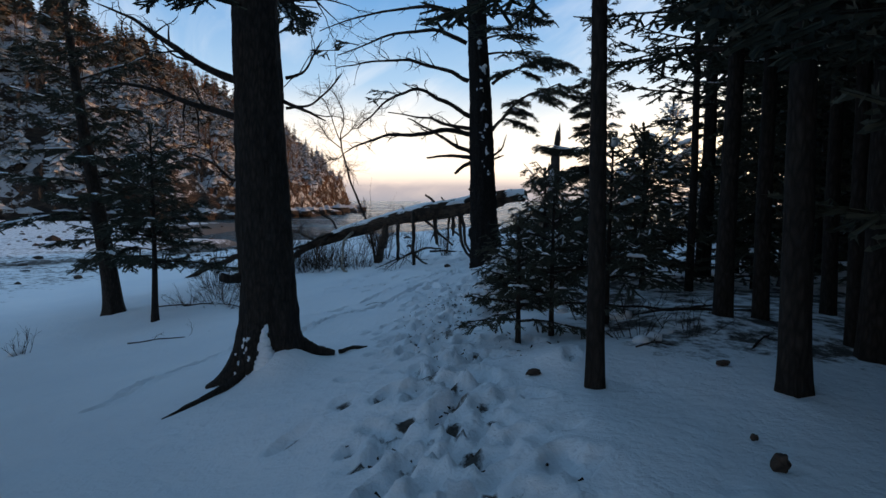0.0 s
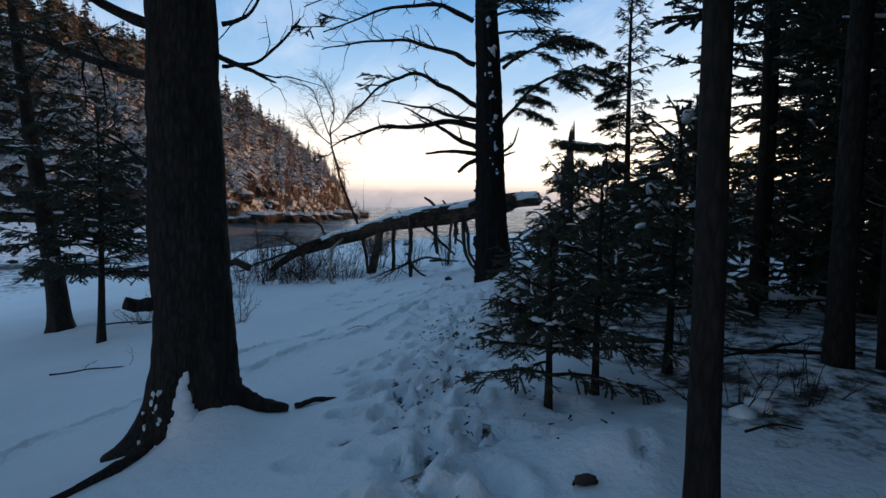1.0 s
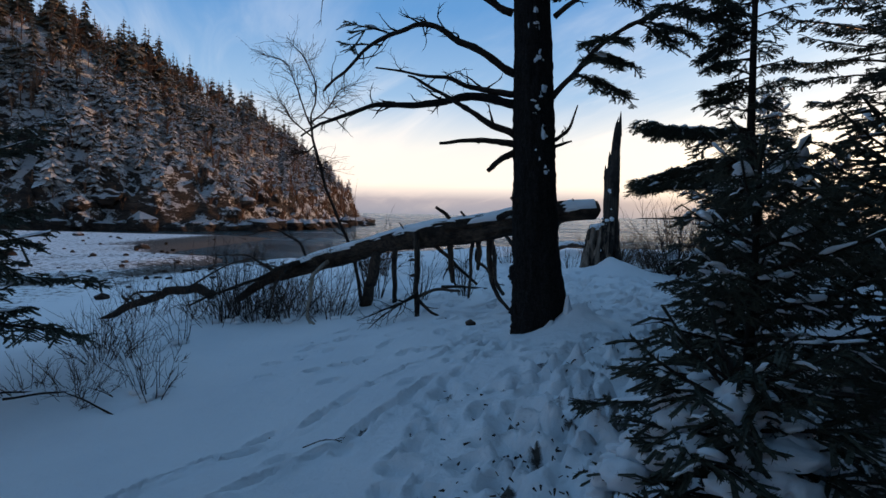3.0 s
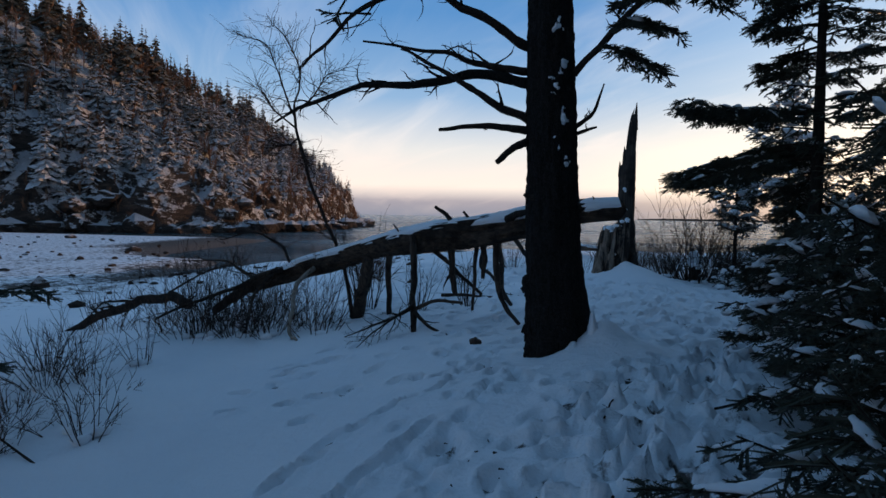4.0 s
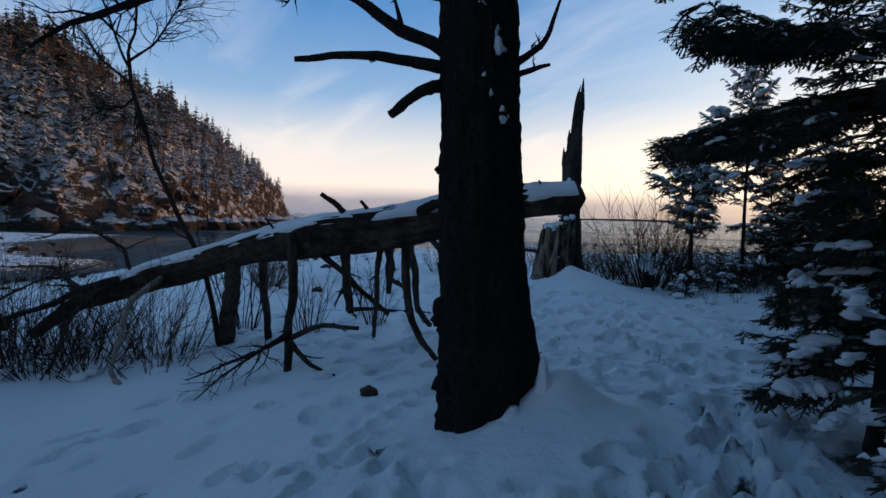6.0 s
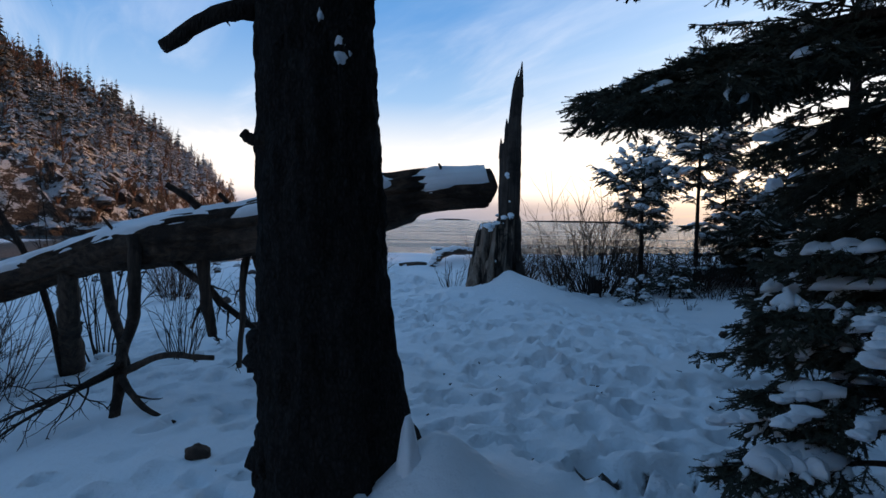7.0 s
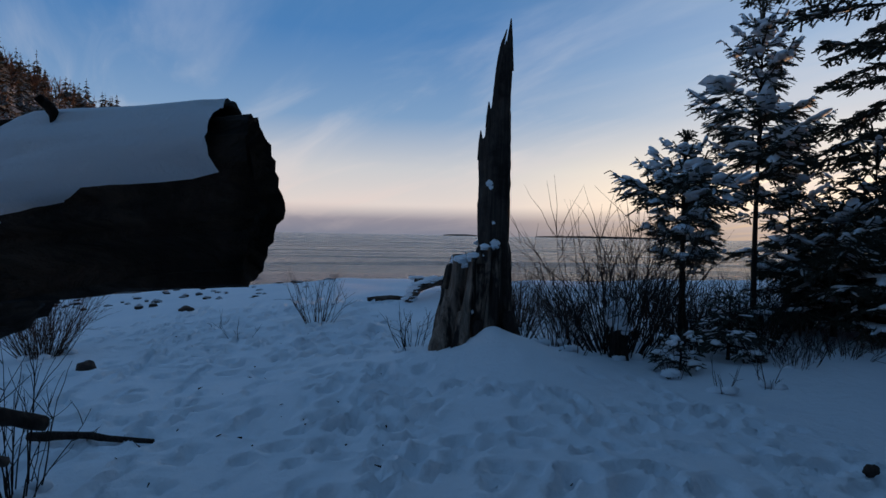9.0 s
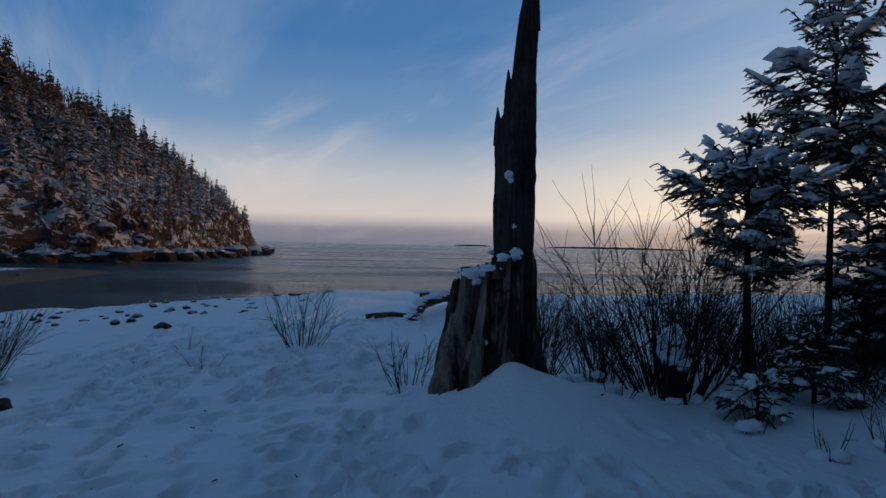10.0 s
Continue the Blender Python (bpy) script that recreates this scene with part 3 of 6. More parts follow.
def build_hill():
    xs, ys = np.arange(-175, -18, 0.85), np.arange(15, 225, 0.85)
    X, Y = np.meshgrid(xs, ys)
    Z = hill_z(X, Y)
    inland = smooth(-3, 5, np.interp(Y, FOOT_Y, FOOT_X) - X) * smooth(222, 200, Y)
    R, low = np.zeros_like(Z), 1 - smooth(2, 13, Z)
    for j in range(len(ys)):
        for i in range(len(xs)):
            if inland[j, i] > 0:
                # weathered ledges: blocky near the water, gentler above
                p = Vector((xs[i], ys[j], Z[j, i]))
                crag = noise.ridged_multi_fractal(p * 0.11, 0.9, 2.1, 5, 1.0, 2.0)
                step = noise.cell(p * 0.42) * 0.9 + noise.cell(p * 0.2) * 1.2
                fine = noise.ridged_multi_fractal(p * 0.4, 0.8, 2.2, 4, 1.0, 2.0)
                R[j, i] = (crag - 0.9) * (0.6 + 1.9 * low[j, i]) + (step * 0.8 + (fine - 0.8) * 1.1) * low[j, i]
    Z = Z + R * inland
    nx, ny = len(xs), len(ys)
    i, j = np.meshgrid(np.arange(nx - 1), np.arange(ny - 1))
    a = (j * nx + i).ravel()
    b = Build()
    b.add(np.stack([X, Y, Z], -1).reshape(-1, 3), np.stack([a, a + 1, a + nx + 1, a + nx], 1).tolist())
    return thing("headland", b, HILL, (0, 0, 0), "steep rocky headland dusted with snow above the bay", "hill", kind="structure", smooth=False)


def far_spruce(b, x, y, z, h, r, rng):
    """A far conifer: stem and ragged tiers of drooping boughs with gaps."""
    tiers = max(8, int(h * 1.9))
    lx, ly = rng.normal(0, 0.02, 2)
    b.tube([(x, y, z - 0.8), (x + lx * h, y + ly * h, z + h)], [0.012 * h + 0.04, 0.02], 4, False)
    verts = []
    low = rng.uniform(0.05, 0.3)
    for t in range(tiers):
        f = (t + rng.random() * 0.8) / tiers
        zz = z + h * (low + (0.98 - low) * f)
        cx, cy = x + lx * (zz - z), y + ly * (zz - z)
        rad = (r * (1 - f) ** 0.8 + 0.12) * rng.uniform(0.7, 1.15)
        n = 9 if f < 0.6 else 6
        a0 = rng.random() * 6.28
        for k in range(n):
            if rng.random() < 0.16:
                continue
            a = a0 + 6.28 * k / n + rng.normal(0, 0.3)
            l = rad * rng.uniform(0.5, 1.25)
            w = 0.25 * l + 0.06
            ca, sa = math.cos(a), math.sin(a)
            dz = -l * rng.uniform(0.1, 0.5)
            tip = (cx + ca * l, cy + sa * l, zz + dz)
            m1 = (cx + ca * l * 0.6 - sa * w, cy + sa * l * 0.6 + ca * w, zz - l * rng.uniform(0.15, 0.45))
            m2 = (cx + ca * l * 0.6 + sa * w, cy + sa * l * 0.6 - ca * w, zz - l * rng.uniform(0.15, 0.45))
            top = (cx, cy, zz + 0.22 * l)
            verts += [top, m1, tip, top, tip, m2]
    b.tris(verts)


def far_birch(b, x, y, z, h, rng):
    """A far bare broadleaf: a stem with fanning fine branches."""
    b.tube([(x, y, z - 0.5), (x, y, z + h * 0.6)], [0.09, 0.05], 3, False)
    verts = []
    for _ in range(14):
        a, e, l = rng.uniform(0, 6.28), rng.uniform(0.5, 1.4), h * rng.uniform(0.2, 0.5)
        p = Vector((x, y, z + h * rng.uniform(0.2, 0.6)))
        d = Vector((math.cos(a) * math.cos(e), math.sin(a) * math.cos(e), math.sin(e)))
        q = p + d * l
        s = Vector((-math.sin(a), math.cos(a), 0)) * 0.075
        verts += [p + s, p - s, q]
        for _ in range(3):
            m = p + d * l * rng.uniform(0.4, 0.9)
            u = (d + Vector(rng.normal(0, 0.5, 3))).normalized() * l * 0.45
            verts += [m + s * 0.7, m - s * 0.7, m + u]
    b.tris(verts)


def build_woods():
    rng = np.random.default_rng(11)
    b, bare = Build(), Build()
    n = 0
    while n < 2900:
        x, y = rng.uniform(-140, -28), rng.uniform(48, 204)
        d = np.interp(y, FOOT_Y, FOOT_X) - x
        if d < 3.5 or d > 66:
            continue
        z = float(hill_z(x, y))
        if z < 0.8 or (z < 6 and rng.random() < 0.6):
            continue
        h = (rng.uniform(3.5, 6.5) if rng.random() < 0.75 else rng.uniform(6.5, 10.5)) * float(np.interp(y, [60, 110, 170, 195], [1.0, 0.95, 0.75, 0.55]))
        crest = z > 0.55 * float(np.interp(y, [20, 71, 95, 120, 145, 169, 187, 200], [36, 37, 35.5, 31, 26, 20.6, 15.4, 7.2]))
        if rng.random() < (0.55 if crest else 0.25):
            far_birch(bare, x, y, z, min(h, 7.0) * 0.85, rng)
        else:
            far_spruce(b, x, y, z, h, h * rng.uniform(0.17, 0.30), rng)
        n += 1
    for _ in range(420):                                 # bare shrubs over the rocks at its foot
        y = rng.uniform(58, 185)
        x = float(np.interp(y, FOOT_Y, FOOT_X)) - rng.uniform(0.5, 8.0)
        far_birch(bare, x, y, float(hill_z(x, y)) - 0.4, rng.uniform(1.8, 3.8), rng)
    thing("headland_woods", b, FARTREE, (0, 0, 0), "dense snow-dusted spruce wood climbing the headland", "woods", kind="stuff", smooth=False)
    thing("headland_birches", bare, FARBIRCH, (0, 0, 0), "bare rust-brown broadleaf trees among the headland spruces", "woods", kind="stuff", smooth=False)


def boulder(b, x, y, z, r, rng):
    """A broken, angular block."""
    v = BALL_V * np.array([r * rng.uniform(0.8, 1.5), r * rng.uniform(0.8, 1.5), r * rng.uniform(0.5, 0.95)]) * rng.uniform(0.72, 1.2, (len(BALL_V), 1))
    b.add(v + np.array([x, y, z]), BALL_F)


def build_rocks():
    rng = np.random.default_rng(23)
    b = Build()
    for _ in range(420):                                 # blocks along the headland's foot
        y = rng.uniform(60, 196)
        x = float(np.interp(y, FOOT_Y, FOOT_X)) + rng.normal(-0.5, 1.6)
        boulder(b, x, y, SEA_Z + rng.uniform(-0.3, 0.9), rng.uniform(0.5, 1.9), rng)
    for k in range(26):                                  # large rounded blocks below the wood
        y = rng.uniform(66, 112)
        x = float(np.interp(y, FOOT_Y, FOOT_X)) + rng.uniform(-6, 0.5)
        b.drift((x, y, float(hill_z(x, y)) + 0.1), (rng.uniform(1.0, 2.2), rng.uniform(1.0, 2.2), rng.uniform(0.9, 1.7)), rng)
    thing("shore_rocks", b, HILL, (0, 0, 0), "broken dark rocks at the headland's waterline", "rocks", kind="stuff", smooth=False)
    b = Build()
    for _ in range(170):                                 # stones strewn over the snowy flat and the strand
        x, y = rng.uniform(-42, -8.5), rng.uniform(13, 62)
        z = float(base_z(x, y))
        if z < SEA_Z - 0.15:
            continue
        boulder(b, x, y, z + 0.02, rng.uniform(0.06, 0.2) + (0.35 if rng.random() < 0.07 else 0), rng)
    for _ in range(150):
        x, y = rng.uniform(-14, 1), rng.uniform(28, 36)
        boulder(b, x, y, float(base_z(x, y)), rng.uniform(0.04, 0.13), rng)
    for _ in range(420):                                 # pebbles along the water's edge
        x = rng.uniform(-15, 8)
        y = float(np.interp(x, [-15, -6, 6], [40, 34, 32])) + rng.normal(5.4, 0.7)
        boulder(b, x, y, float(base_z(x, y)) + 0.02, rng.uniform(0.05, 0.15), rng)
    thing("strand_stones", b, HILL, (0, 0, 0), "snow-dusted stones strewn over the creek flat", "stones", kind="stuff", smooth=False)


build_hill()
build_woods()
build_rocks()


# ---- trees ----
def trunk_tube(height, r0, r1, flare, seed, seg=40, step=0.07, lean=(0, 0), rough=0.06, lobes=5, bend=0.03, scaly=0.0):
    """An upright bole with furrowed bark and a root flare, its foot at the origin."""
    b = Build()
    n = int(height / step) + 2
    zs = np.concatenate([[-0.45], np.linspace(-0.1, height, n)])
    ang = np.linspace(0, 2 * np.pi, seg, endpoint=False)
    rows = []
    for z in zs:
        k = max(z, 0) / height
        r = r0 + (r1 - r0) * k
        cx = lean[0] * z + bend * math.sin(z * 0.9 + seed)
        cy = lean[1] * z + bend * math.cos(z * 0.7 + seed)
        fl = flare * math.exp(-max(z, -0.1) / 0.22)
        row = []
        for a in ang:
            f = noise.noise((math.cos(a) * 3.5 + seed, math.sin(a) * 3.5, z * 1.6)) + 0.6 * noise.noise((math.cos(a) * 9 + seed, math.sin(a) * 9, z * 7.0))
            if scaly:
                f += scaly * (noise.noise((math.cos(a) * 20 + seed, math.sin(a) * 20, z * 17.0)) + 0.6 * noise.cell((math.cos(a) * 9 + seed, math.sin(a) * 9, z * 9.0)))
            lob = max(0.0, math.cos(a * lobes + seed)) ** 1.5 * 0.9 + 0.25
            rr = r * (1 + rough * f) + fl * lob
            row.append((cx + rr * math.cos(a), cy + rr * math.sin(a), z))
        rows += row
    m = len(zs)
    faces = [(i * seg + j, i * seg + (j + 1) % seg, (i + 1) * seg + (j + 1) % seg, (i + 1) * seg + j) for i in range(m - 1) for j in range(seg)]
    faces.append(tuple((m - 1) * seg + j for j in range(seg)))
    b.add(rows, faces)
    return b


def crooked(start, way, length, rng, n=10, wander=0.12, rise=0.0, droop=0.0):
    """A wandering limb line from start."""
    p, d = np.array(start, float), np.array(way, float)
    d /= np.linalg.norm(d)
    out = [p.copy()]
    for i in range(n):
        d = d + rng.normal(0, wander, 3) + np.array([0, 0, rise / n - droop * i / n / n])
        d /= np.linalg.norm(d)
        p = p + d * length / n
        out.append(p.copy())
    return np.array(out)


def needle_twig(store, A, B, rng, step, nl, w):
    """Needles along a twig from A to B: slim triangles that stand off it on all sides."""
    A, B = np.asarray(A, float), np.asarray(B, float)
    L = np.linalg.norm(B - A)
    n = max(3 if step < 0.05 else 2, int(L / step))
    d = (B - A) / (L + 1e-9)
    s = rng.random(n)
    p = A + s[:, None] * (B - A)
    q = rng.normal(size=(n, 3)) * np.array([1, 1, 0.55])
    q -= (q @ d)[:, None] * d
    q /= np.linalg.norm(q, axis=1)[:, None] + 1e-9
    tip = p + (d * 0.32 + q * 0.95) * (nl * rng.uniform(0.7, 1.2, n))[:, None]
    tri = np.empty((n, 3, 3))
    side = np.cross(q, d)
    tri[:, 0], tri[:, 1], tri[:, 2] = p + side * w, p - side * w, tip
    tri2 = np.empty((1, 3, 3))
    tri2[0] = (B + side[0] * nl * 0.25, B - side[0] * nl * 0.25, B + d * nl * 0.5)
    # the close-set needles along the middle read as one blade
    a = np.cross(d, (0, 0, 1.0))
    a /= np.linalg.norm(a) + 1e-6
    c = np.cross(a, d)
    wd = nl * (0.24 if nl < 0.020 else 0.40 if nl < 0.022 else 0.48)
    a, c = a * wd, c * wd * 0.6
    core = np.array([A + a * 0.6, A - a * 0.6, B - a * 0.85, A + a * 0.6, B - a * 0.85, B + a * 0.85, A + c * 0.7, A - c, B - c * 0.6, A + c * 0.7, B - c * 0.6, B + c * 0.5])
    store.append(tri.reshape(-1, 3)); store.append(tri2.reshape(-1, 3)); store.append(core)


def bough(wood, leaves, snow, start, az, length, rng, elev=0.1, droop=0.5, lod=1.0, bare=0.12, snowy=0.5, r=0.012, curl=0.25, heavy=1.0, fine=0.0):
    """One conifer bough: a drooping axis, side twigs in a flat spray, needles, and snow lying on it."""
    ca, sa = math.cos(az), math.sin(az)
    n = max(4, int(length / (0.12 if lod < 2 else 0.28)))
    s = np.linspace(0, 1, n + 1)
    z = elev * s * length - droop * length * s ** 2 + curl * length * s ** 3
    wob = rng.normal(0, 0.012, n + 1).cumsum() * length
    pts = np.stack([start[0] + ca * s * length - sa * wob, start[1] + sa * s * length + ca * wob, start[2] + z], 1)
    wood.tube(pts, np.linspace(r * (0.5 + length), 0.003, n + 1), 5 if lod < 2 else 3, False)
    step, nl, w = 0.0135 * lod, 0.031 * (0.6 + 0.4 * lod), 0.0047 * lod
    gap = 0.050 * lod ** 0.5 * (1.3 if lod > 4 else 1.0)
    if fine:                                             # close to the track: short needles, close-set twigs
        step, nl, w, gap = (0.0036, 0.019, 0.0021, 0.024) if fine <= 1.0 else (0.0050 * fine ** 0.15, 0.021, 0.0023 * fine ** 0.4, 0.022 * fine)
    m = int(length * (1 - bare) / gap)
    for i in range(m):
        f = bare + (1 - bare) * (i + rng.random()) / max(m, 1)
        k = min(int(f * n), n - 1)
        p = pts[k] + (pts[k + 1] - pts[k]) * (f * n - k)
        side = 1 if i % 2 else -1
        tl = (0.10 + 0.50 * length * (1 - f) ** 0.8) * rng.uniform(0.5, 1.2)
        th = az + side * rng.uniform(0.45, 1.25)
        if fine:
            tl = min(tl, 0.19 * rng.uniform(0.6, 1.1))
        elif lod > 1.4:
            tl = min(tl, 0.42 * rng.uniform(0.6, 1.1))
        q = p + np.array([math.cos(th) * tl, math.sin(th) * tl, tl * (rng.uniform(-0.85, 0.05) if fine else rng.uniform(-0.5, 0.10))])
        if lod < 1.9:
            wood.tube([p, q], [0.0035, 0.0015], 3, False)
        if lod < 2.4:
            bow = p + (q - p) * 0.55 + np.array([0, 0, tl * rng.uniform(0.02, 0.16)])
            needle_twig(leaves, p, bow, rng, step, nl, w)
            needle_twig(leaves, bow, q, rng, step, nl, w)
        else:
            needle_twig(leaves, p, q, rng, step, nl, w)
        if tl > (0.09 if fine else 0.2):
            for g in ((0.35, 0.55, 0.75) if lod < 2.7 and abs(lod - 2.5) > 0.01 else (0.45,)):
                for sd in (-1, 1):
                    th2 = th + sd * rng.uniform(0.5, 0.9)
                    l2 = tl * (1 - g) * rng.uniform(0.6, 1.0) + 0.03
                    pp = p + (q - p) * g
                    needle_twig(leaves, pp, pp + np.array([math.cos(th2) * l2, math.sin(th2) * l2, -l2 * rng.uniform(-0.1, 0.7)]), rng, step, nl, w)
        if snow is not None and rng.random() < snowy * (0.5 if fine else 1.0) and length > 0.22:
            f0, f1 = rng.uniform(0.05, 0.35), rng.uniform(0.6, 0.98)
            line = p + np.linspace(f0, f1, 5)[:, None] * (q - p) + np.array([0, 0, 0.006]) + rng.normal(0, 0.004, (5, 3))
            snow.pad(line, (0.007 + 0.05 * tl * rng.uniform(0.3, 1.2)) * heavy, (0.007 + 0.03 * tl) * heavy * rng.uniform(0.6, 1.3), rng)
    for i in range(n // 3, n):
        needle_twig(leaves, pts[i], pts[i + 1], rng, step * 0.8, nl, w)
    for sd in (-0.6, 0.6):                               # the leader forks at its tip
        needle_twig(leaves, pts[-2], pts[-2] + np.array([math.cos(az + sd), math.sin(az + sd), -0.15]) * min(0.12, 0.3 * length), rng, step, nl, w)
    if snow is not None:
        for k in range(int(length / 0.3) + (2 if heavy > 1.4 else 1)):
            if rng.random() < snowy and length > 0.22:
                f0 = rng.uniform(0.25, 0.8)
                f = np.linspace(f0, min(f0 + rng.uniform(0.15, 0.4) * min(heavy, 1.0) ** 2.5, 0.99), 6) * n
                i = np.minimum(f.astype(int), n - 1)
                line = pts[i] + (pts[i + 1] - pts[i]) * (f - i)[:, None] + np.array([0, 0, 0.012])
                line[:, :2] += rng.normal(0, 0.02 * heavy, 2)
                snow.pad(line, (0.03 + (0.055 if heavy > 1.4 else 0.035) * length) * heavy * rng.uniform(0.6, 1.3), 0.026 * heavy * rng.uniform(0.6, 1.3), rng)


def conifer(name, at, height, radius, seed, label, category="fir tree", lod=1.0, snowy=0.4, first=0.12, trunk_r=None, boughs=90, top=1.0, droop=0.45, elev=0.15, power=0.8, sector=None, group="", bare=0.12, lean=(0, 0), heavy=1.0, flare=0.4, prof=None, fine=0.0, tiers=0):
    """A fir or spruce: bole, boughs, needles and lying snow."""
    rng = np.random.default_rng(seed)
    ob = tagged(empty(name, at), label, category, group)
    tr = trunk_r or 0.012 * height + 0.01
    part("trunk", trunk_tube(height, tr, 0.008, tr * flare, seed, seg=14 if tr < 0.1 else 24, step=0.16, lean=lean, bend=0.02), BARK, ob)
    wood, leaves, snow = Build(), [], Build()
    for i in range(boughs):
        f = first + (1 - first) * ((i + rng.random()) / boughs) ** 0.9
        if tiers:                                         # whorls a hand apart, with bare stem between
            f = min((math.floor(f * tiers) + 0.5 + rng.normal(0, 0.10)) / tiers, 0.98)
        z = f * height * 0.99
        L = radius * max((1 - f) / (1 - first), 0.0) ** power * rng.uniform(0.5, 1.15) + 0.06
        if prof:
            L = radius * float(np.interp(f, *zip(*prof))) * rng.uniform(0.5, 1.18) + 0.05
        az = i * 2.399 + rng.normal(0, 0.3)
        if sector:
            az = sector[0] + (sector[1] - sector[0]) * rng.random()
        e = elev + 0.9 * f * f
        bough(wood, leaves, snow if snowy > 0 else None, (lean[0] * z, lean[1] * z, z), az, L, rng, e, droop * (1 - 0.6 * f) * rng.uniform(0.6, 1.5), lod, bare, snowy, heavy=heavy, fine=fine)
    for k in range(4):
        a = k * 1.57 + seed
        needle_twig(leaves, (lean[0] * height, lean[1] * height, height * 0.9), (lean[0] * height + 0.05 * math.cos(a), lean[1] * height + 0.05 * math.sin(a), height * 1.0), rng, 0.02 * lod, 0.035 * lod, 0.004 * lod)
    tagged(part("branching", wood, TWIG, ob), kind="stuff")
    lv = Build()
    lv.tris(np.concatenate(leaves))
    tagged(part("crown", lv, NEEDLE, ob, smooth=False), kind="stuff")
    if snow.n:
        tagged(part("snow_cover", snow, SNOW, ob, "lumps of snow on the boughs"), kind="stuff")
    return ob


# ---- the large tree beside the track ----
def on_ground(x, y, dz=0.0):
    return (x, y, ground_z(x, y) + dz)


def limb(parent, name, pts, r0, r1, mat, rng, twigs=0, twig_len=0.4, seg=7, label="", fine=True):
    """A dead limb through a few points, smoothed and made crooked, with broken side twigs."""
    pts = np.asarray(pts, float)
    t = np.linspace(0, len(pts) - 1, (len(pts) - 1) * 7 + 1)
    k = np.arange(len(pts))
    line = np.stack([np.interp(t, k, pts[:, i]) for i in range(3)], 1)
    L = np.linalg.norm(np.diff(line, axis=0), axis=1).sum()
    line[1:-1] += rng.normal(0, 0.016 * min(L, 1.5), line[1:-1].shape)
    for _ in range(3):
        line[1:-1] = (line[:-2] + 2 * line[1:-1] + line[2:]) / 4
    b = Build()
    rad = np.linspace(r0, r1, len(line)) * (1 + 0.14 * (rng.random(len(line)) - 0.5))
    b.tube(line, rad, seg, True, 0.2, rng)
    for i in range(twigs):
        f = rng.uniform(0.25, 0.98)
        j = min(int(f * (len(line) - 1)), len(line) - 2)
        d = line[j + 1] - line[j]
        d /= np.linalg.norm(d) + 1e-9
        way = d * 0.7 + rng.normal(0, 0.55, 3) + np.array([0, 0, 0.05])
        tw = crooked(line[j], way, twig_len * rng.uniform(0.3, 1.1), rng, 7, 0.2)
        rr = max(rad[j] * 0.45, 0.003)
        b.tube(tw, np.linspace(rr, 0.0018, len(tw)), 4, False)
        if fine:
            for _ in range(3):
                q = rng.integers(2, len(tw) - 1)
                sub = crooked(tw[q], (tw[q] - tw[q - 1]) / 0.05 + rng.normal(0, 0.7, 3), twig_len * rng.uniform(0.12, 0.35), rng, 4, 0.2)
                b.tube(sub, np.linspace(rr * 0.5, 0.0012, len(sub)), 3, False)
    return part(name, b, mat, parent, label)


def needle_limb(parent, start, az, length, rng, elev, droop, lod=1.0, snowy=0.15, wood_r=0.014, name="bough", fine=False, heavy=1.0):
    wood, leaves, snow = Build(), [], Build()
    bough(wood, leaves, snow, start, az, length, rng, elev, droop, lod, 0.16 if fine else 0.3, snowy, wood_r, heavy=heavy, fine=float(fine))
    if fine:                                             # side boughs fill the spray
        for f, side in ((0.25, 1), (0.35, -1), (0.5, 1), (0.6, -1), (0.72, 1)):
            p = (start[0] + math.cos(az) * f * length, start[1] + math.sin(az) * f * length, start[2] + length * (elev * f - droop * f * f + 0.25 * f ** 3))
            bough(wood, leaves, snow, p, az + side * rng.uniform(0.45, 0.8), length * rng.uniform(0.24, 0.36), rng, elev, droop * 1.2, lod, 0.1, snowy, wood_r * 0.6, heavy=heavy, fine=1.3)
    ob = part(name, wood, TWIG, parent)
    lv = Build()
    lv.tris(np.concatenate(leaves))
    tagged(part("spray", lv, NEEDLE, ob, smooth=False), kind="stuff")
    if snow.n:
        tagged(part("snow_cover", snow, SNOW, ob), kind="stuff")


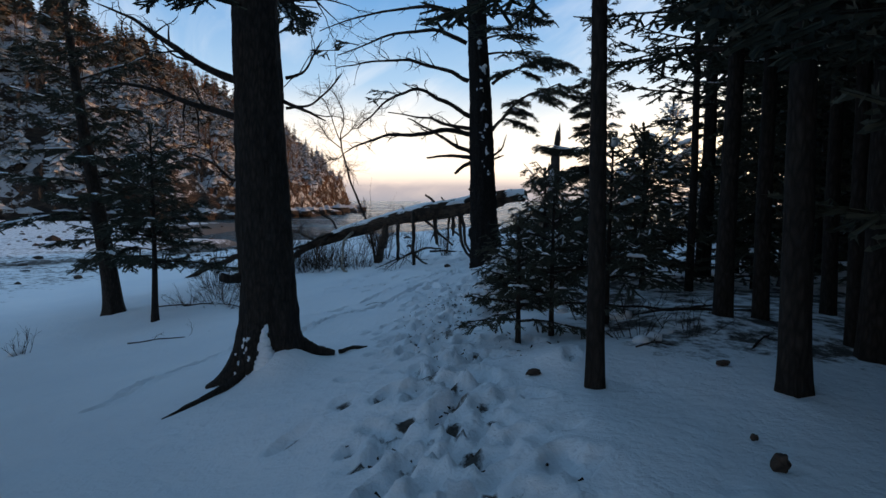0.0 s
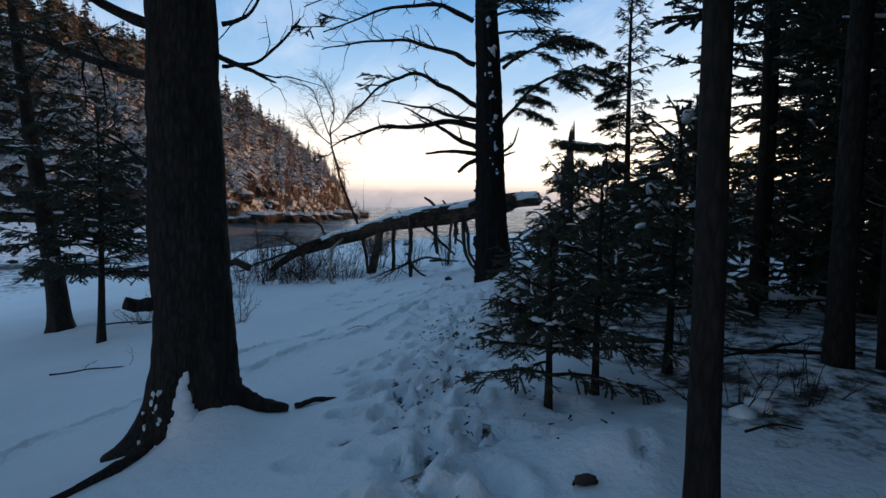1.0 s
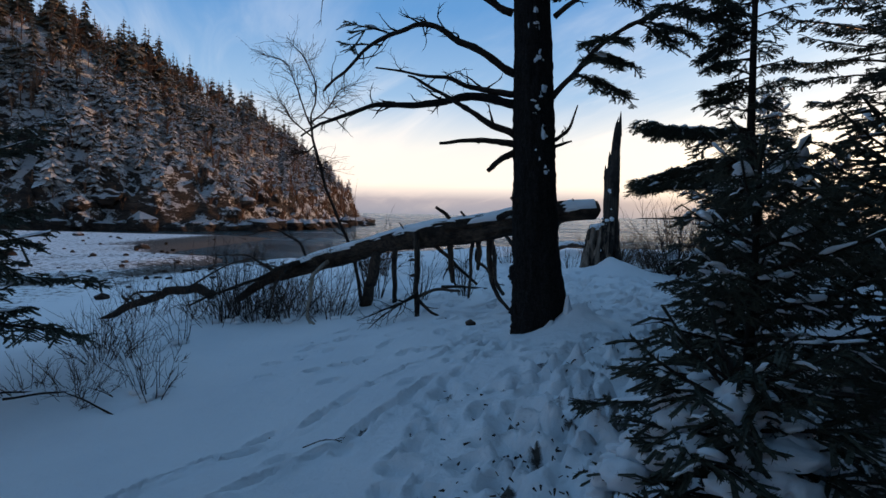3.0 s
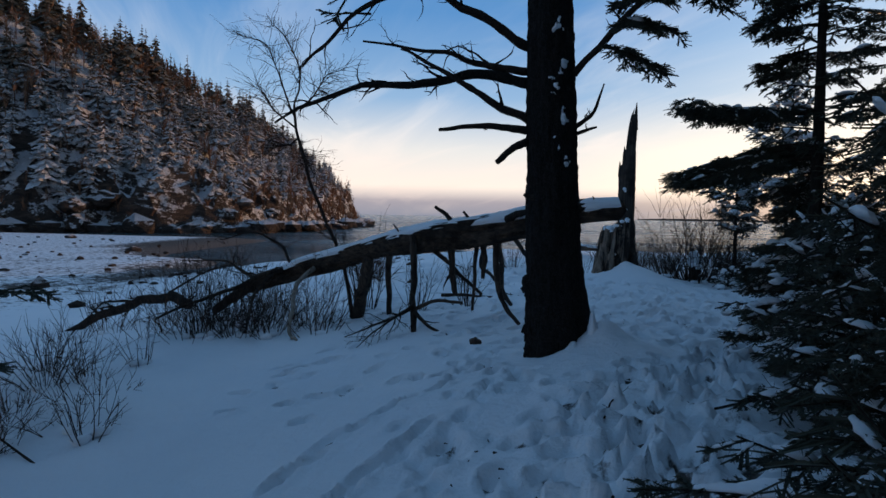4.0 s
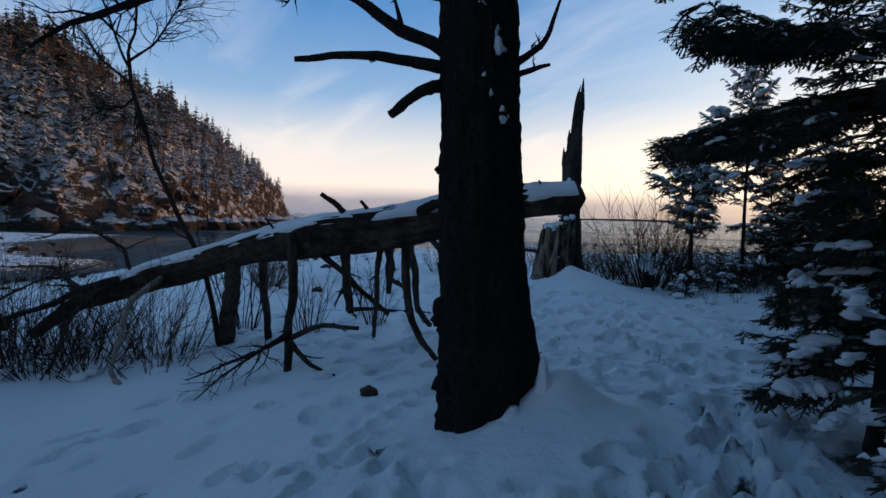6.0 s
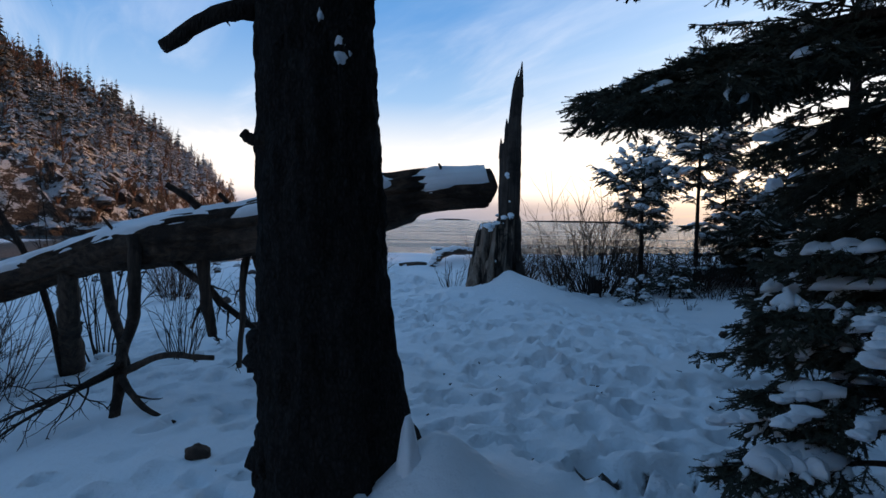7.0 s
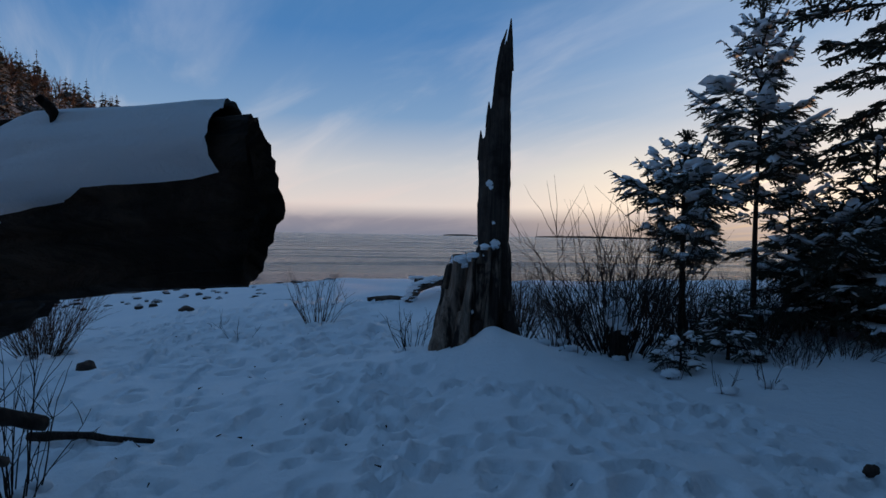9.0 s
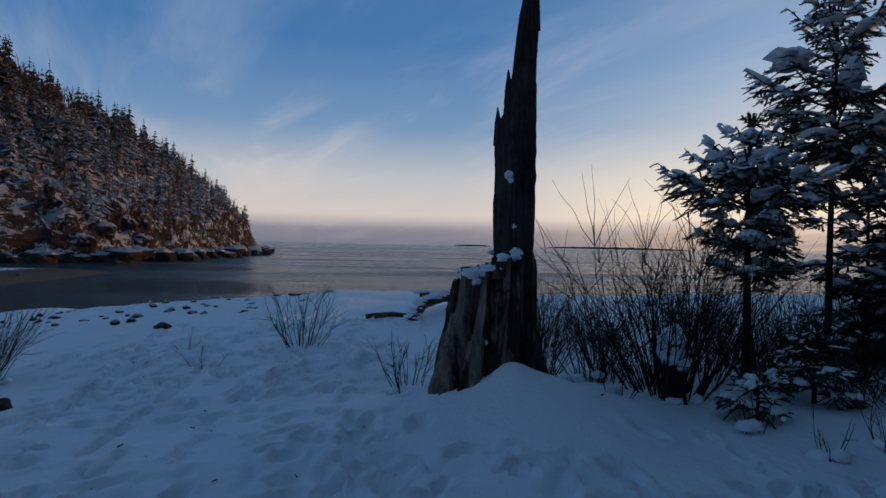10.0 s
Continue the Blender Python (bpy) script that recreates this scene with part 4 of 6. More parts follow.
def big_spruce():
    rng = np.random.default_rng(21)
    at = (-1.71, 4.45, -0.36)
    ob = tagged(empty("spruce_tree", at), "thick dark spruce with flared roots in the snow beside the track", "tree")
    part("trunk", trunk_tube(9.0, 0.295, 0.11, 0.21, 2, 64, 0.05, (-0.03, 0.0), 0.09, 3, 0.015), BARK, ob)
    z0 = -at[2]
    for pts, r in (([(-0.12, -0.15, 0.45), (-0.17, -0.36, 0.10), (-0.25, -0.52, -0.06)], 0.115),
                   ([(0.12, -0.02, 0.55), (0.27, 0.02, 0.26), (0.43, 0.08, 0.20), (0.62, 0.16, 0.16)], 0.15),
                   ([(-0.02, -0.2, 0.5), (-0.12, -0.32, 0.2), (-0.14, -0.42, -0.05)], 0.12), ([(0.1, -0.1, 0.5), (0.16, -0.2, 0.25), (0.2, -0.26, 0.02)], 0.12)):
        limb(ob, "root", pts, r, 0.012 if r < 0.12 else 0.03, BARK, rng, seg=10)
    limb(ob, "root", [(-0.20, -0.42, 0.04), (-0.30, -0.66, -0.02), (-0.44, -0.88, -0.05), (-0.64, -1.10, -0.14)], 0.055, 0.012, BARK, rng, seg=9)
    limb(ob, "root", [(0.66, 0.22, 0.16), (0.80, 0.31, 0.185), (0.98, 0.43, 0.15)], 0.024, 0.018, BARK, rng)
    for pts, r, tw in (([(-0.2, 0, 2.9), (-0.7, -0.1, 3.1), (-1.25, -0.1, 3.5), (-1.7, 0, 3.7)], 0.045, 14),
                       ([(-0.2, 0, 2.55), (-0.8, 0.2, 2.75), (-1.5, 0.3, 2.95), (-2.1, 0.4, 3.0)], 0.04, 12),
                       ([(-0.2, 0.1, 2.1), (-0.45, 0.2, 1.95), (-0.6, 0.1, 2.15), (-0.9, 0.1, 2.25)], 0.02, 6),
                       ([(0.15, 0, 2.75), (0.45, -0.05, 2.62), (0.6, -0.1, 2.55)], 0.022, 2),
                       ([(0.15, 0.1, 2.7), (0.4, 0.1, 2.72), (0.65, 0.1, 2.95), (0.72, 0.1, 3.05)], 0.015, 4),
                       ([(0.15, 0.1, 3.0), (0.35, 0.1, 3.05), (0.5, 0.2, 3.4)], 0.02, 5),
                       ([(0.15, -0.1, 3.7), (0.6, -0.1, 3.75), (1.1, -0.2, 4.0)], 0.03, 9),
                       ([(-0.25, -0.1, 0.99), (-0.36, -0.15, 0.97), (-0.44, -0.2, 1.0)], 0.05, 0)):
        limb(ob, "dead_limb", pts, r, 0.006 if tw else 0.045, BARK, rng, tw, 0.55)
    w = Build()
    for k in range(14):
        f = k / 13
        w.blob((0.02 + rng.normal(0, 0.01), -0.36 + 0.08 * f, -0.05 + 0.55 * f), (0.15 * (1 - 0.8 * f), 0.13 * (1 - 0.6 * f), 0.08), rng, 0.2)
    for _ in range(60):
        z = rng.uniform(0.0, 0.42)
        w.blob((-0.13 + rng.normal(0, 0.04), -0.36 + 0.2 * z + rng.normal(0, 0.04), z), (0.012, 0.012, rng.uniform(0.008, 0.03)), rng, 1.1)
    tagged(part("snow_cover", w, SNOW, ob, "wedge of snow between the roots"), kind="stuff")
    for k in range(15):
        z = rng.uniform(3.4, 8.0)
        needle_limb(ob, (-0.022 * z, 0, z), rng.uniform(1.6, 5.4), rng.uniform(1.2, 2.0), rng, 0.1, 0.45, 1.8)
    return ob


big_spruce()


# ---- the half-dead pine ----
def pine_bole():
    """A scaly leaning bole with a broad buttress on one side and short feet on the others."""
    b = Build()
    seg = 110
    zs = np.concatenate([[-0.45], np.arange(-0.12, 3.4, 0.028), np.arange(3.4, 8.6, 0.12)])
    ang = np.linspace(0, 2 * np.pi, seg, endpoint=False)
    feet = ((-0.12, 0.36, 0.36, 0.37), (3.5, 0.06, 0.5, 0.25), (-1.95, 0.12, 0.32, 0.22), (-1.1, 0.10, 0.26, 0.24), (1.6, 0.12, 0.6, 0.3))
    rows = []
    for z in zs:
        r = 0.288 - 0.0186 * max(z, 0)
        cx = -0.045 * z + 0.01 * math.sin(z * 0.9 + 5)
        for a in ang:
            c, s = math.cos(a), math.sin(a)
            f = noise.noise((c * 3.5 + 5, s * 3.5, z * 1.6)) + 0.6 * noise.noise((c * 9 + 5, s * 9, z * 5.0))
            f += 0.42 * noise.noise((c * 20 + 5, s * 20, z * 15.0)) + 0.30 * noise.cell((c * 9 + 5, s * 9, z * 7.0)) + 0.25 * noise.cell((c * 17 + 5, s * 17, z * 13.0))
            rr = r * (1 + 0.085 * f)
            for a0, amp, wide, decay in feet:
                d = math.atan2(math.sin(a - a0), math.cos(a - a0))
                rr += amp * math.exp(-max(z, -0.1) / decay) * math.exp(-(d / wide) ** 2)
            rows.append((cx + rr * c, rr * s, z))
    m = len(zs)
    faces = [(i * seg + j, i * seg + (j + 1) % seg, (i + 1) * seg + (j + 1) % seg, (i + 1) * seg + j) for i in range(m - 1) for j in range(seg)]
    faces.append(tuple((m - 1) * seg + j for j in range(seg)))
    b.add(rows, faces)
    return b


def pine():
    rng = np.random.default_rng(8)
    at = (0.84, 11.42, 0.0)
    ob = tagged(empty("pine_tree", at), "tall rough-barked pine with dead grey limbs and patches of snow", "tree")
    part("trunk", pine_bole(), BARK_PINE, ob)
    y = 0.05
    limbs = (([(-0.3, y, 2.40), (-0.75, -0.1, 2.42), (-1.25, -0.15, 2.37)], 0.045, 0.018, 3, 0.12),
             ([(-0.3, y, 2.30), (-0.45, -0.1, 2.24), (-0.66, -0.2, 2.05)], 0.05, 0.03, 1, 0.1),
             ([(-0.3, y, 2.48), (-0.75, -0.05, 2.68), (-1.2, -0.1, 2.98), (-1.65, -0.1, 3.18)], 0.05, 0.012, 7, 0.3),
             ([(-0.3, y, 2.88), (-0.95, 0.0, 2.97), (-1.5, 0.1, 2.86), (-2.1, 0.2, 2.90), (-2.7, 0.3, 2.70), (-3.05, 0.3, 2.48)], 0.06, 0.012, 16, 0.5),
             ([(-0.35, y, 3.00), (-0.8, 0.1, 3.05), (-1.25, 0.2, 3.24), (-2.1, 0.3, 3.36)], 0.045, 0.01, 14, 0.5),
             ([(-0.35, y, 3.25), (-0.85, -0.1, 3.52), (-1.4, -0.2, 3.78), (-1.9, -0.2, 3.66), (-2.5, -0.1, 3.15), (-2.7, 0, 3.0)], 0.05, 0.01, 18, 0.5),
             ([(-0.4, y, 3.98), (-0.9, 0, 4.2), (-1.7, 0.1, 4.42), (-2.5, 0.2, 4.4), (-3.2, 0.2, 4.25)], 0.05, 0.01, 18, 0.6),
             ([(-0.45, y, 4.75), (-1.1, -0.3, 4.95), (-2.0, -0.5, 4.75), (-3.0, -0.6, 4.35)], 0.05, 0.01, 18, 0.6),
             ([(-0.45, y, 5.2), (-1.2, 0.3, 5.6), (-2.4, 0.5, 5.5), (-3.6, 0.5, 5.1)], 0.05, 0.01, 18, 0.6),
             ([(0.1, 0, 2.42), (0.32, -0.05, 2.56), (0.40, -0.1, 2.86)], 0.03, 0.008, 2, 0.15),
             ([(0.12, 0, 2.36), (0.36, 0, 2.44)], 0.025, 0.012, 1, 0.1),
             ([(-0.25, -0.10, 1.70), (-0.33, -0.12, 1.71), (-0.37, -0.13, 1.74)], 0.034, 0.02, 0, 0.1),
             ([(0.1, -0.1, 2.95), (0.45, -0.5, 3.35), (0.8, -1.1, 3.55), (1.2, -1.8, 3.6)], 0.04, 0.012, 10, 0.4),
             ([(0.1, -0.1, 3.9), (0.5, -0.5, 4.1), (1.1, -0.7, 4.3)], 0.035, 0.012, 10, 0.4))
    for pts, r0, r1, tw, tl in limbs:
        pts = [(x, yy, z - 0.07) for x, yy, z in pts]
        limb(ob, "dead_limb", pts, r0, r1, BARK_PINE if r0 > 0.05 else TWIG, rng, tw, tl)
    for z, az, L in ((4.4, -0.55, 1.5), (4.8, -1.3, 1.4), (4.7, -0.8, 1.5), (5.2, -0.3, 1.5), (5.5, -1.0, 1.5), (5.3, 0.2, 1.4), (6.0, 0.4, 1.5), (6.4, -1.2, 1.5)):
        needle_limb(ob, (-0.045 * z + 0.1, -0.1, z), az, L, rng, 0.18, 0.6, 1.3)
    for x, yy, z in ((0.45, -0.5, 3.28), (0.62, -0.8, 3.4), (0.8, -1.1, 3.47), (1.0, -1.45, 3.5), (1.2, -1.8, 3.5), (0.3, -0.3, 3.1), (0.5, -0.5, 4.03), (0.8, -0.6, 4.15), (1.1, -0.7, 4.22), (0.95, -0.65, 4.2)):
        for _ in range(2):
            needle_limb(ob, (x, yy, z), rng.uniform(-2.6, 0.6), rng.uniform(0.35, 0.7), rng, 0.0, 0.65, 0.9, fine=2.2)
    for x, yy, z in ((-2.0, 0.2, 3.55), (-2.6, -0.5, 4.5), (-3.0, -0.5, 4.4), (-1.9, -0.2, 3.6)):
        needle_limb(ob, (x, yy, z), rng.uniform(2.6, 4.0), 0.55, rng, 0.1, 0.3, 1.3)
    w = Build()
    for x, yy, z, r in ((0.33, -0.25, 0.22, (0.06, 0.08, 0.22)), (0.40, -0.27, 0.12, (0.09, 0.12, 0.20)), (0.50, -0.22, 0.06, (0.10, 0.14, 0.20)), (0.05, -0.40, 0.0, (0.16, 0.12, 0.13)), (0.14, -0.34, 0.04, (0.12, 0.10, 0.15))):
        w.drift((x, yy, z), r, rng)
    tagged(part("snow_wedge", w, SNOW, ob, "snow plastered against the foot"), kind="stuff")
    # rotten burls low on the bole
    k = Build()
    for z, a, s in ((0.76, 3.25, 0.10), (0.70, 3.35, 0.09), (0.64, 3.2, 0.06), (0.36, 3.3, 0.08), (0.28, 3.45, 0.10), (0.20, 3.3, 0.09), (0.10, 3.6, 0.11), (0.03, 4.0, 0.12), (0.0, 4.25, 0.11)):
        k.drift((0.25 * math.cos(a) - 0.045 * z, 0.25 * math.sin(a), z), (s * 0.85, s * 0.85, s), rng)
    tagged(part("burl", k, BARK_PINE, ob, "rotten dark burl"), kind="stuff")
    s = Build()
    spots = [(2.45, -1.15, 0.05), (2.95, -1.1, 0.06), (2.0, -1.0, 0.03), (2.2, -1.4, 0.03), (2.75, -1.55, 0.04), (3.3, -1.2, 0.06), (3.7, -1.5, 0.06), (4.1, -1.1, 0.07), (4.6, -1.4, 0.07)]
    for z0, a0, wide in spots:
        for _ in range(4):
            z, a = z0 + rng.normal(0, wide * 0.9), a0 + rng.normal(0, wide * 2.6)
            r = 0.288 - 0.0186 * z
            k = wide * rng.uniform(0.5, 1.0)
            s.drift(((r - k * 0.72) * math.cos(a) - 0.045 * z, (r - k * 0.72) * math.sin(a), z), (k, k, k * rng.uniform(0.8, 1.5)), rng)
    tagged(part("snow_cover", s, SNOW, ob, "patches of snow stuck to the bark"), kind="stuff")
    return ob


pine()


# ---- the fallen log ----
def fallen_log():
    rng = np.random.default_rng(4)
    ob = tagged(empty("fallen_log", (1.872, 12.9, 0.0)), "long weathered fallen trunk propped on broken limbs, snow-topped", "log")
    sx = np.array([0, -0.5, -0.85, -1.155, -1.75, -2.31, -3.3, -3.465, -4.62, -5.775, -6.6])
    sy = np.array([0, 0.25, 0.42, 0.57, 0.87, 1.15, 1.66, 1.74, 2.3, 2.85, 3.2])
    sz = np.array([1.55, 1.515, 1.44, 1.345, 1.215, 1.155, 0.94, 0.86, 0.54, 0.12, -0.45])
    s = np.linspace(0, 0.98, 180)
    kk = -sx / 6.6
    line = np.stack([np.interp(s, kk, q) for q in (sx, sy, sz)], 1)
    for _ in range(40):
        line[1:-1] = (line[:-2] + 2 * line[1:-1] + line[2:]) / 4
    tan = np.gradient(line, axis=0)
    tan /= np.linalg.norm(tan, axis=1)[:, None]
    along = s * 7.6                                       # metres from the sawn end
    seg = 56
    ang = np.linspace(0, 2 * np.pi, seg, endpoint=False)
    rad = np.interp(s, [0, 0.04, 0.09, 0.15, 0.22, 0.45, 0.5, 0.7, 1], [0.138, 0.145, 0.165, 0.20, 0.205, 0.20, 0.175, 0.150, 0.06])

    def bark(i, a):
        """Radius of the weathered surface: long ridges, lifted slabs, a torn ledge underneath."""
        u, c, q = along[i], math.cos(a), math.sin(a)
        f = 0.16 * noise.noise((c * 1.4, q * 1.4, u * 1.1)) + 0.22 * noise.noise((c * 5, q * 5, u * 0.6)) + 0.15 * noise.noise((c * 11, q * 11, u * 1.1)) + 0.08 * noise.noise((c * 20, q * 20, u * 5))
        f += 0.07 * (noise.cell((c * 2.6 + 10, q * 2.6 + 10, u * 0.9)) - 0.5)
        f *= 0.55 + 0.45 * float(smooth(0.1, 0.5, u))
        under = max(0.0, -q)
        f += under * (0.20 * float(smooth(0.60, 0.66, u) * smooth(1.5, 1.0, u)) - 0.08 * float(smooth(0.66, 0.6, u)))
        return rad[i] * (1 + f)

    def spot(i, a, r):
        side = np.cross(tan[i], (0, 0, 1)); side /= np.linalg.norm(side)
        cut = (0.066 * math.cos(a) + 0.06 * max(0.0, -math.sin(a)) + 0.03 * max(0.0, math.sin(a))) * max(0.0, 1 - along[i] / 0.3)      # an oblique butt
        return line[i] + tan[i] * cut + side * math.cos(a) * r + np.cross(side, tan[i]) * math.sin(a) * r

    b = Build()
    rows = [spot(i, a, bark(i, a)) for i in range(len(s)) for a in ang]
    m = len(s)
    faces = [(i * seg + j, (i + 1) * seg + j, (i + 1) * seg + (j + 1) % seg, i * seg + (j + 1) % seg) for i in range(m - 1) for j in range(seg)]
    # a jagged sawn face: rings stepping inwards
    last = 0
    for f, back in ((0.8, 0.012), (0.45, 0.02), (0.12, 0.016)):
        k = len(rows)
        c = line[0]
        for j in range(seg):
            p = np.asarray(rows[j])
            q = c + tan[0] * 0.02 + (p - c) * f + tan[0] * back * (1 + rng.normal(0, 0.4))
            rows.append(q)
        faces += [(last + j, last + (j + 1) % seg, k + (j + 1) % seg, k + j) for j in range(seg)]
        last = k
    faces.append(tuple(last + j for j in range(seg)))
    b.add(rows, faces)
    part("trunk", b, WOOD_X, ob)
    # snow lying along the top, sagging over the near side, thinning out to a wavy edge
    w = Build()
    arc = np.linspace(radians(20), radians(196), 44)
    vs, fs = [], []
    for i in range(1, len(s)):
        u = along[i]
        half = 0.92 - 0.20 * float(smooth(1.0, 1.6, u)) + 0.40 * noise.noise((u * 1.3, 3.1, 0)) + 0.12 * noise.noise((u * 6, 1.1, 0))
        mid = radians(104) + 0.30 * float(smooth(0.7, 0.4, u)) + 0.22 * noise.noise((u * 0.8, 7.7, 0))
        ends = float(smooth(0.0, 0.05, u) * smooth(6.4, 5.4, u))
        for a in arc:
            d = (a - mid) / half
            c = 1.0 - d * d - 0.18 * float(smooth(1.2, 2.0, u)) + 1.0 * noise.noise((u * 2.6, a * 2.2, 5)) + 0.3 * noise.noise((u * 9, a * 7, 2))
            c -= 1.5 * math.exp(-((u - 0.66) / 0.15) ** 2) * (1.0 if a < 1.9 else 0.55)
            thick = min(0.040 * c * ends - 0.03 * (1 - ends), 0.030)
            vs.append(spot(i, a, bark(i, a) * 0.55 + rad[i] * 0.45 + max(thick, -0.045)))
    n = len(arc)
    for i in range(len(s) - 2):
        for q in range(n - 1):
            fs.append((i * n + q, i * n + n + q, i * n + n + q + 1, i * n + q + 1))
    w.add(vs, fs)
    part("snow_cap", w, SNOW, ob, "snow lying along the top")
    # stubs on the upper side, props and hanging limbs below
    for pts, r0, r1, tw, tl, lab in (
            ([(-2.2, 1.0, 1.38), (-2.3, 0.95, 1.48), (-2.42, 0.9, 1.56)], 0.035, 0.022, 0, 0.1, ""),
            ([(-1.95, 0.9, 1.42), (-2.02, 0.88, 1.5)], 0.022, 0.015, 0, 0.1, ""),
            ([(-2.95, 1.35, 1.15), (-3.05, 1.3, 1.3)], 0.016, 0.01, 0, 0.1, ""),
            ([(-0.37, 0.1, 1.60), (-0.36, 0.08, 1.69), (-0.38, 0.06, 1.715)], 0.012, 0.007, 0, 0.1, ""),
            ([(-1.42, 0.55, 1.40), (-1.28, 0.40, 1.48), (-1.10, 0.24, 1.55), (-0.92, 0.14, 1.585)], 0.06, 0.02, 0, 0.1, "split slab of bark"),
            ([(-3.45, 1.65, 0.80), (-3.55, 1.9, 0.35), (-3.70, 2.3, -0.05), (-3.78, 2.5, -0.3)], 0.085, 0.12, 2, 0.3, "thick prop limb on the snow"),
            ([(-3.12, 1.5, 0.95), (-3.2, 2.0, 0.3), (-3.22, 2.4, -0.3)], 0.05, 0.045, 0, 0.2, ""),
            ([(-2.75, 1.15, 1.15), (-2.72, 1.05, 0.5), (-2.67, 0.6, 0.0), (-2.65, 0.35, -0.36)], 0.055, 0.035, 3, 0.25, ""),
            ([(-2.67, 0.65, 0.10), (-2.45, 0.45, -0.08), (-2.2, 0.35, -0.16)], 0.032, 0.014, 3, 0.25, ""),
            ([(-2.68, 0.7, 0.15), (-3.1, 0.3, -0.02), (-3.6, 0.45, -0.24)], 0.022, 0.006, 16, 0.45, ""),
            ([(-2.68, 0.7, 0.2), (-3.0, 0.2, 0.0), (-3.35, -0.15, -0.27)], 0.02, 0.005, 16, 0.45, ""),
            ([(-2.68, 0.7, 0.12), (-2.4, 0.7, 0.26), (-2.0, 0.65, 0.24)], 0.032, 0.02, 2, 0.2, ""),
            ([(-2.55, 1.15, 1.05), (-2.1, 1.25, 0.62), (-1.72, 1.3, 0.28)], 0.04, 0.024, 4, 0.35, ""),
            ([(-2.2, 1.05, 1.05), (-2.16, 1.1, 0.6), (-2.12, 1.15, 0.32)], 0.055, 0.04, 3, 0.3, ""),
            ([(-1.8, 0.95, 1.15), (-1.85, 0.9, 0.65), (-1.86, 0.92, 0.1)], 0.036, 0.02, 3, 0.25, ""),
            ([(-1.75, 0.9, 1.2), (-1.7, 0.95, 0.85), (-1.72, 1.0, 0.55)], 0.05, 0.03, 2, 0.2, ""),
            ([(-1.58, 0.75, 1.2), (-1.55, 0.75, 0.65), (-1.45, 0.55, 0.25), (-1.25, 0.3, 0.02)], 0.055, 0.026, 1, 0.2, "bent hanging limb"),
            ([(-1.5, 0.9, 1.15), (-1.45, 1.35, 0.62), (-1.36, 1.85, 0.22), (-1.22, 2.15, 0.02)], 0.045, 0.03, 2, 0.25, ""),
            ([(-1.7, 0.9, 1.15), (-1.75, 1.5, 0.7), (-1.5, 2.1, 0.42)], 0.035, 0.025, 2, 0.25, ""),
            ([(-1.35, 0.7, 1.2), (-1.15, 1.1, 0.95), (-1.0, 1.4, 0.8)], 0.035, 0.03, 0, 0.2, ""),
            ([(-4.4, 2.05, 0.55), (-4.6, 1.6, 0.32), (-4.55, 1.2, -0.05), (-4.5, 0.95, -0.33), (-4.35, 0.8, -0.4)], 0.04, 0.02, 1, 0.2, "pale peeled limb"),
            ([(-5.0, 2.3, 0.5), (-5.4, 1.9, 0.35), (-6.0, 1.5, 0.1), (-6.6, 1.2, -0.2)], 0.05, 0.015, 14, 0.6, ""),
            ([(-4.8, 2.3, 0.5), (-5.1, 2.6, 0.9), (-5.6, 2.8, 1.1), (-6.2, 2.7, 0.95)], 0.03, 0.008, 14, 0.6, ""),
            ([(-5.2, 2.4, 0.4), (-5.3, 1.7, 0.1), (-5.2, 1.1, -0.35)], 0.04, 0.015, 14, 0.5, ""),
            ([(-5.6, 2.7, 0.3), (-6.3, 3.3, 0.55), (-7.2, 3.6, 0.5)], 0.035, 0.008, 16, 0.7, "")):
        limb(ob, "broken_limb", pts, r0, r1, BARK if lab.startswith("split") else PEELED if lab.startswith("pale") else LIMB if r0 > 0.03 else TWIG, rng, tw, tl, label=lab)
    return ob


fallen_log()


def lying_branch():
    rng = np.random.default_rng(14)
    ob = tagged(empty("lying_branch", (-6.4, 17.0, -0.35)), "dark crooked branch lying arched over the snow by the creek", "branch")
    limb(ob, "stem", [(1.0, -0.2, -0.02), (0.6, 0.0, 0.10), (0.25, 0, 0.03), (-0.05, 0, 0.01), (-0.3, 0.0, -0.10), (-0.55, 0, -0.22), (-0.95, 0, -0.34), (-1.2, 0, -0.52), (-1.6, 0, -0.72)], 0.10, 0.07, BARK, rng, 14, 0.5, 12)
    limb(ob, "side_branch", [(-0.1, 0, 0.0), (-0.5, -0.5, 0.05), (-0.9, -0.9, -0.55)], 0.03, 0.008, TWIG, rng, 12, 0.4)
    limb(ob, "side_branch", [(0.3, 0, 0.05), (0.9, 1.0, 0.55), (1.6, 1.5, 0.75)], 0.025, 0.006, TWIG, rng, 18, 0.6)
    s = Build()
    for k in range(3):
        f = np.linspace(0.05 + 0.3 * k, 0.3 + 0.3 * k, 6)
        s.pad(np.stack([0.6 - 1.7 * f, 0 * f, 0.20 - 0.40 * f], 1), 0.05, 0.03, rng)
    tagged(part("snow_cover", s, SNOW, ob), kind="stuff")


lying_branch()


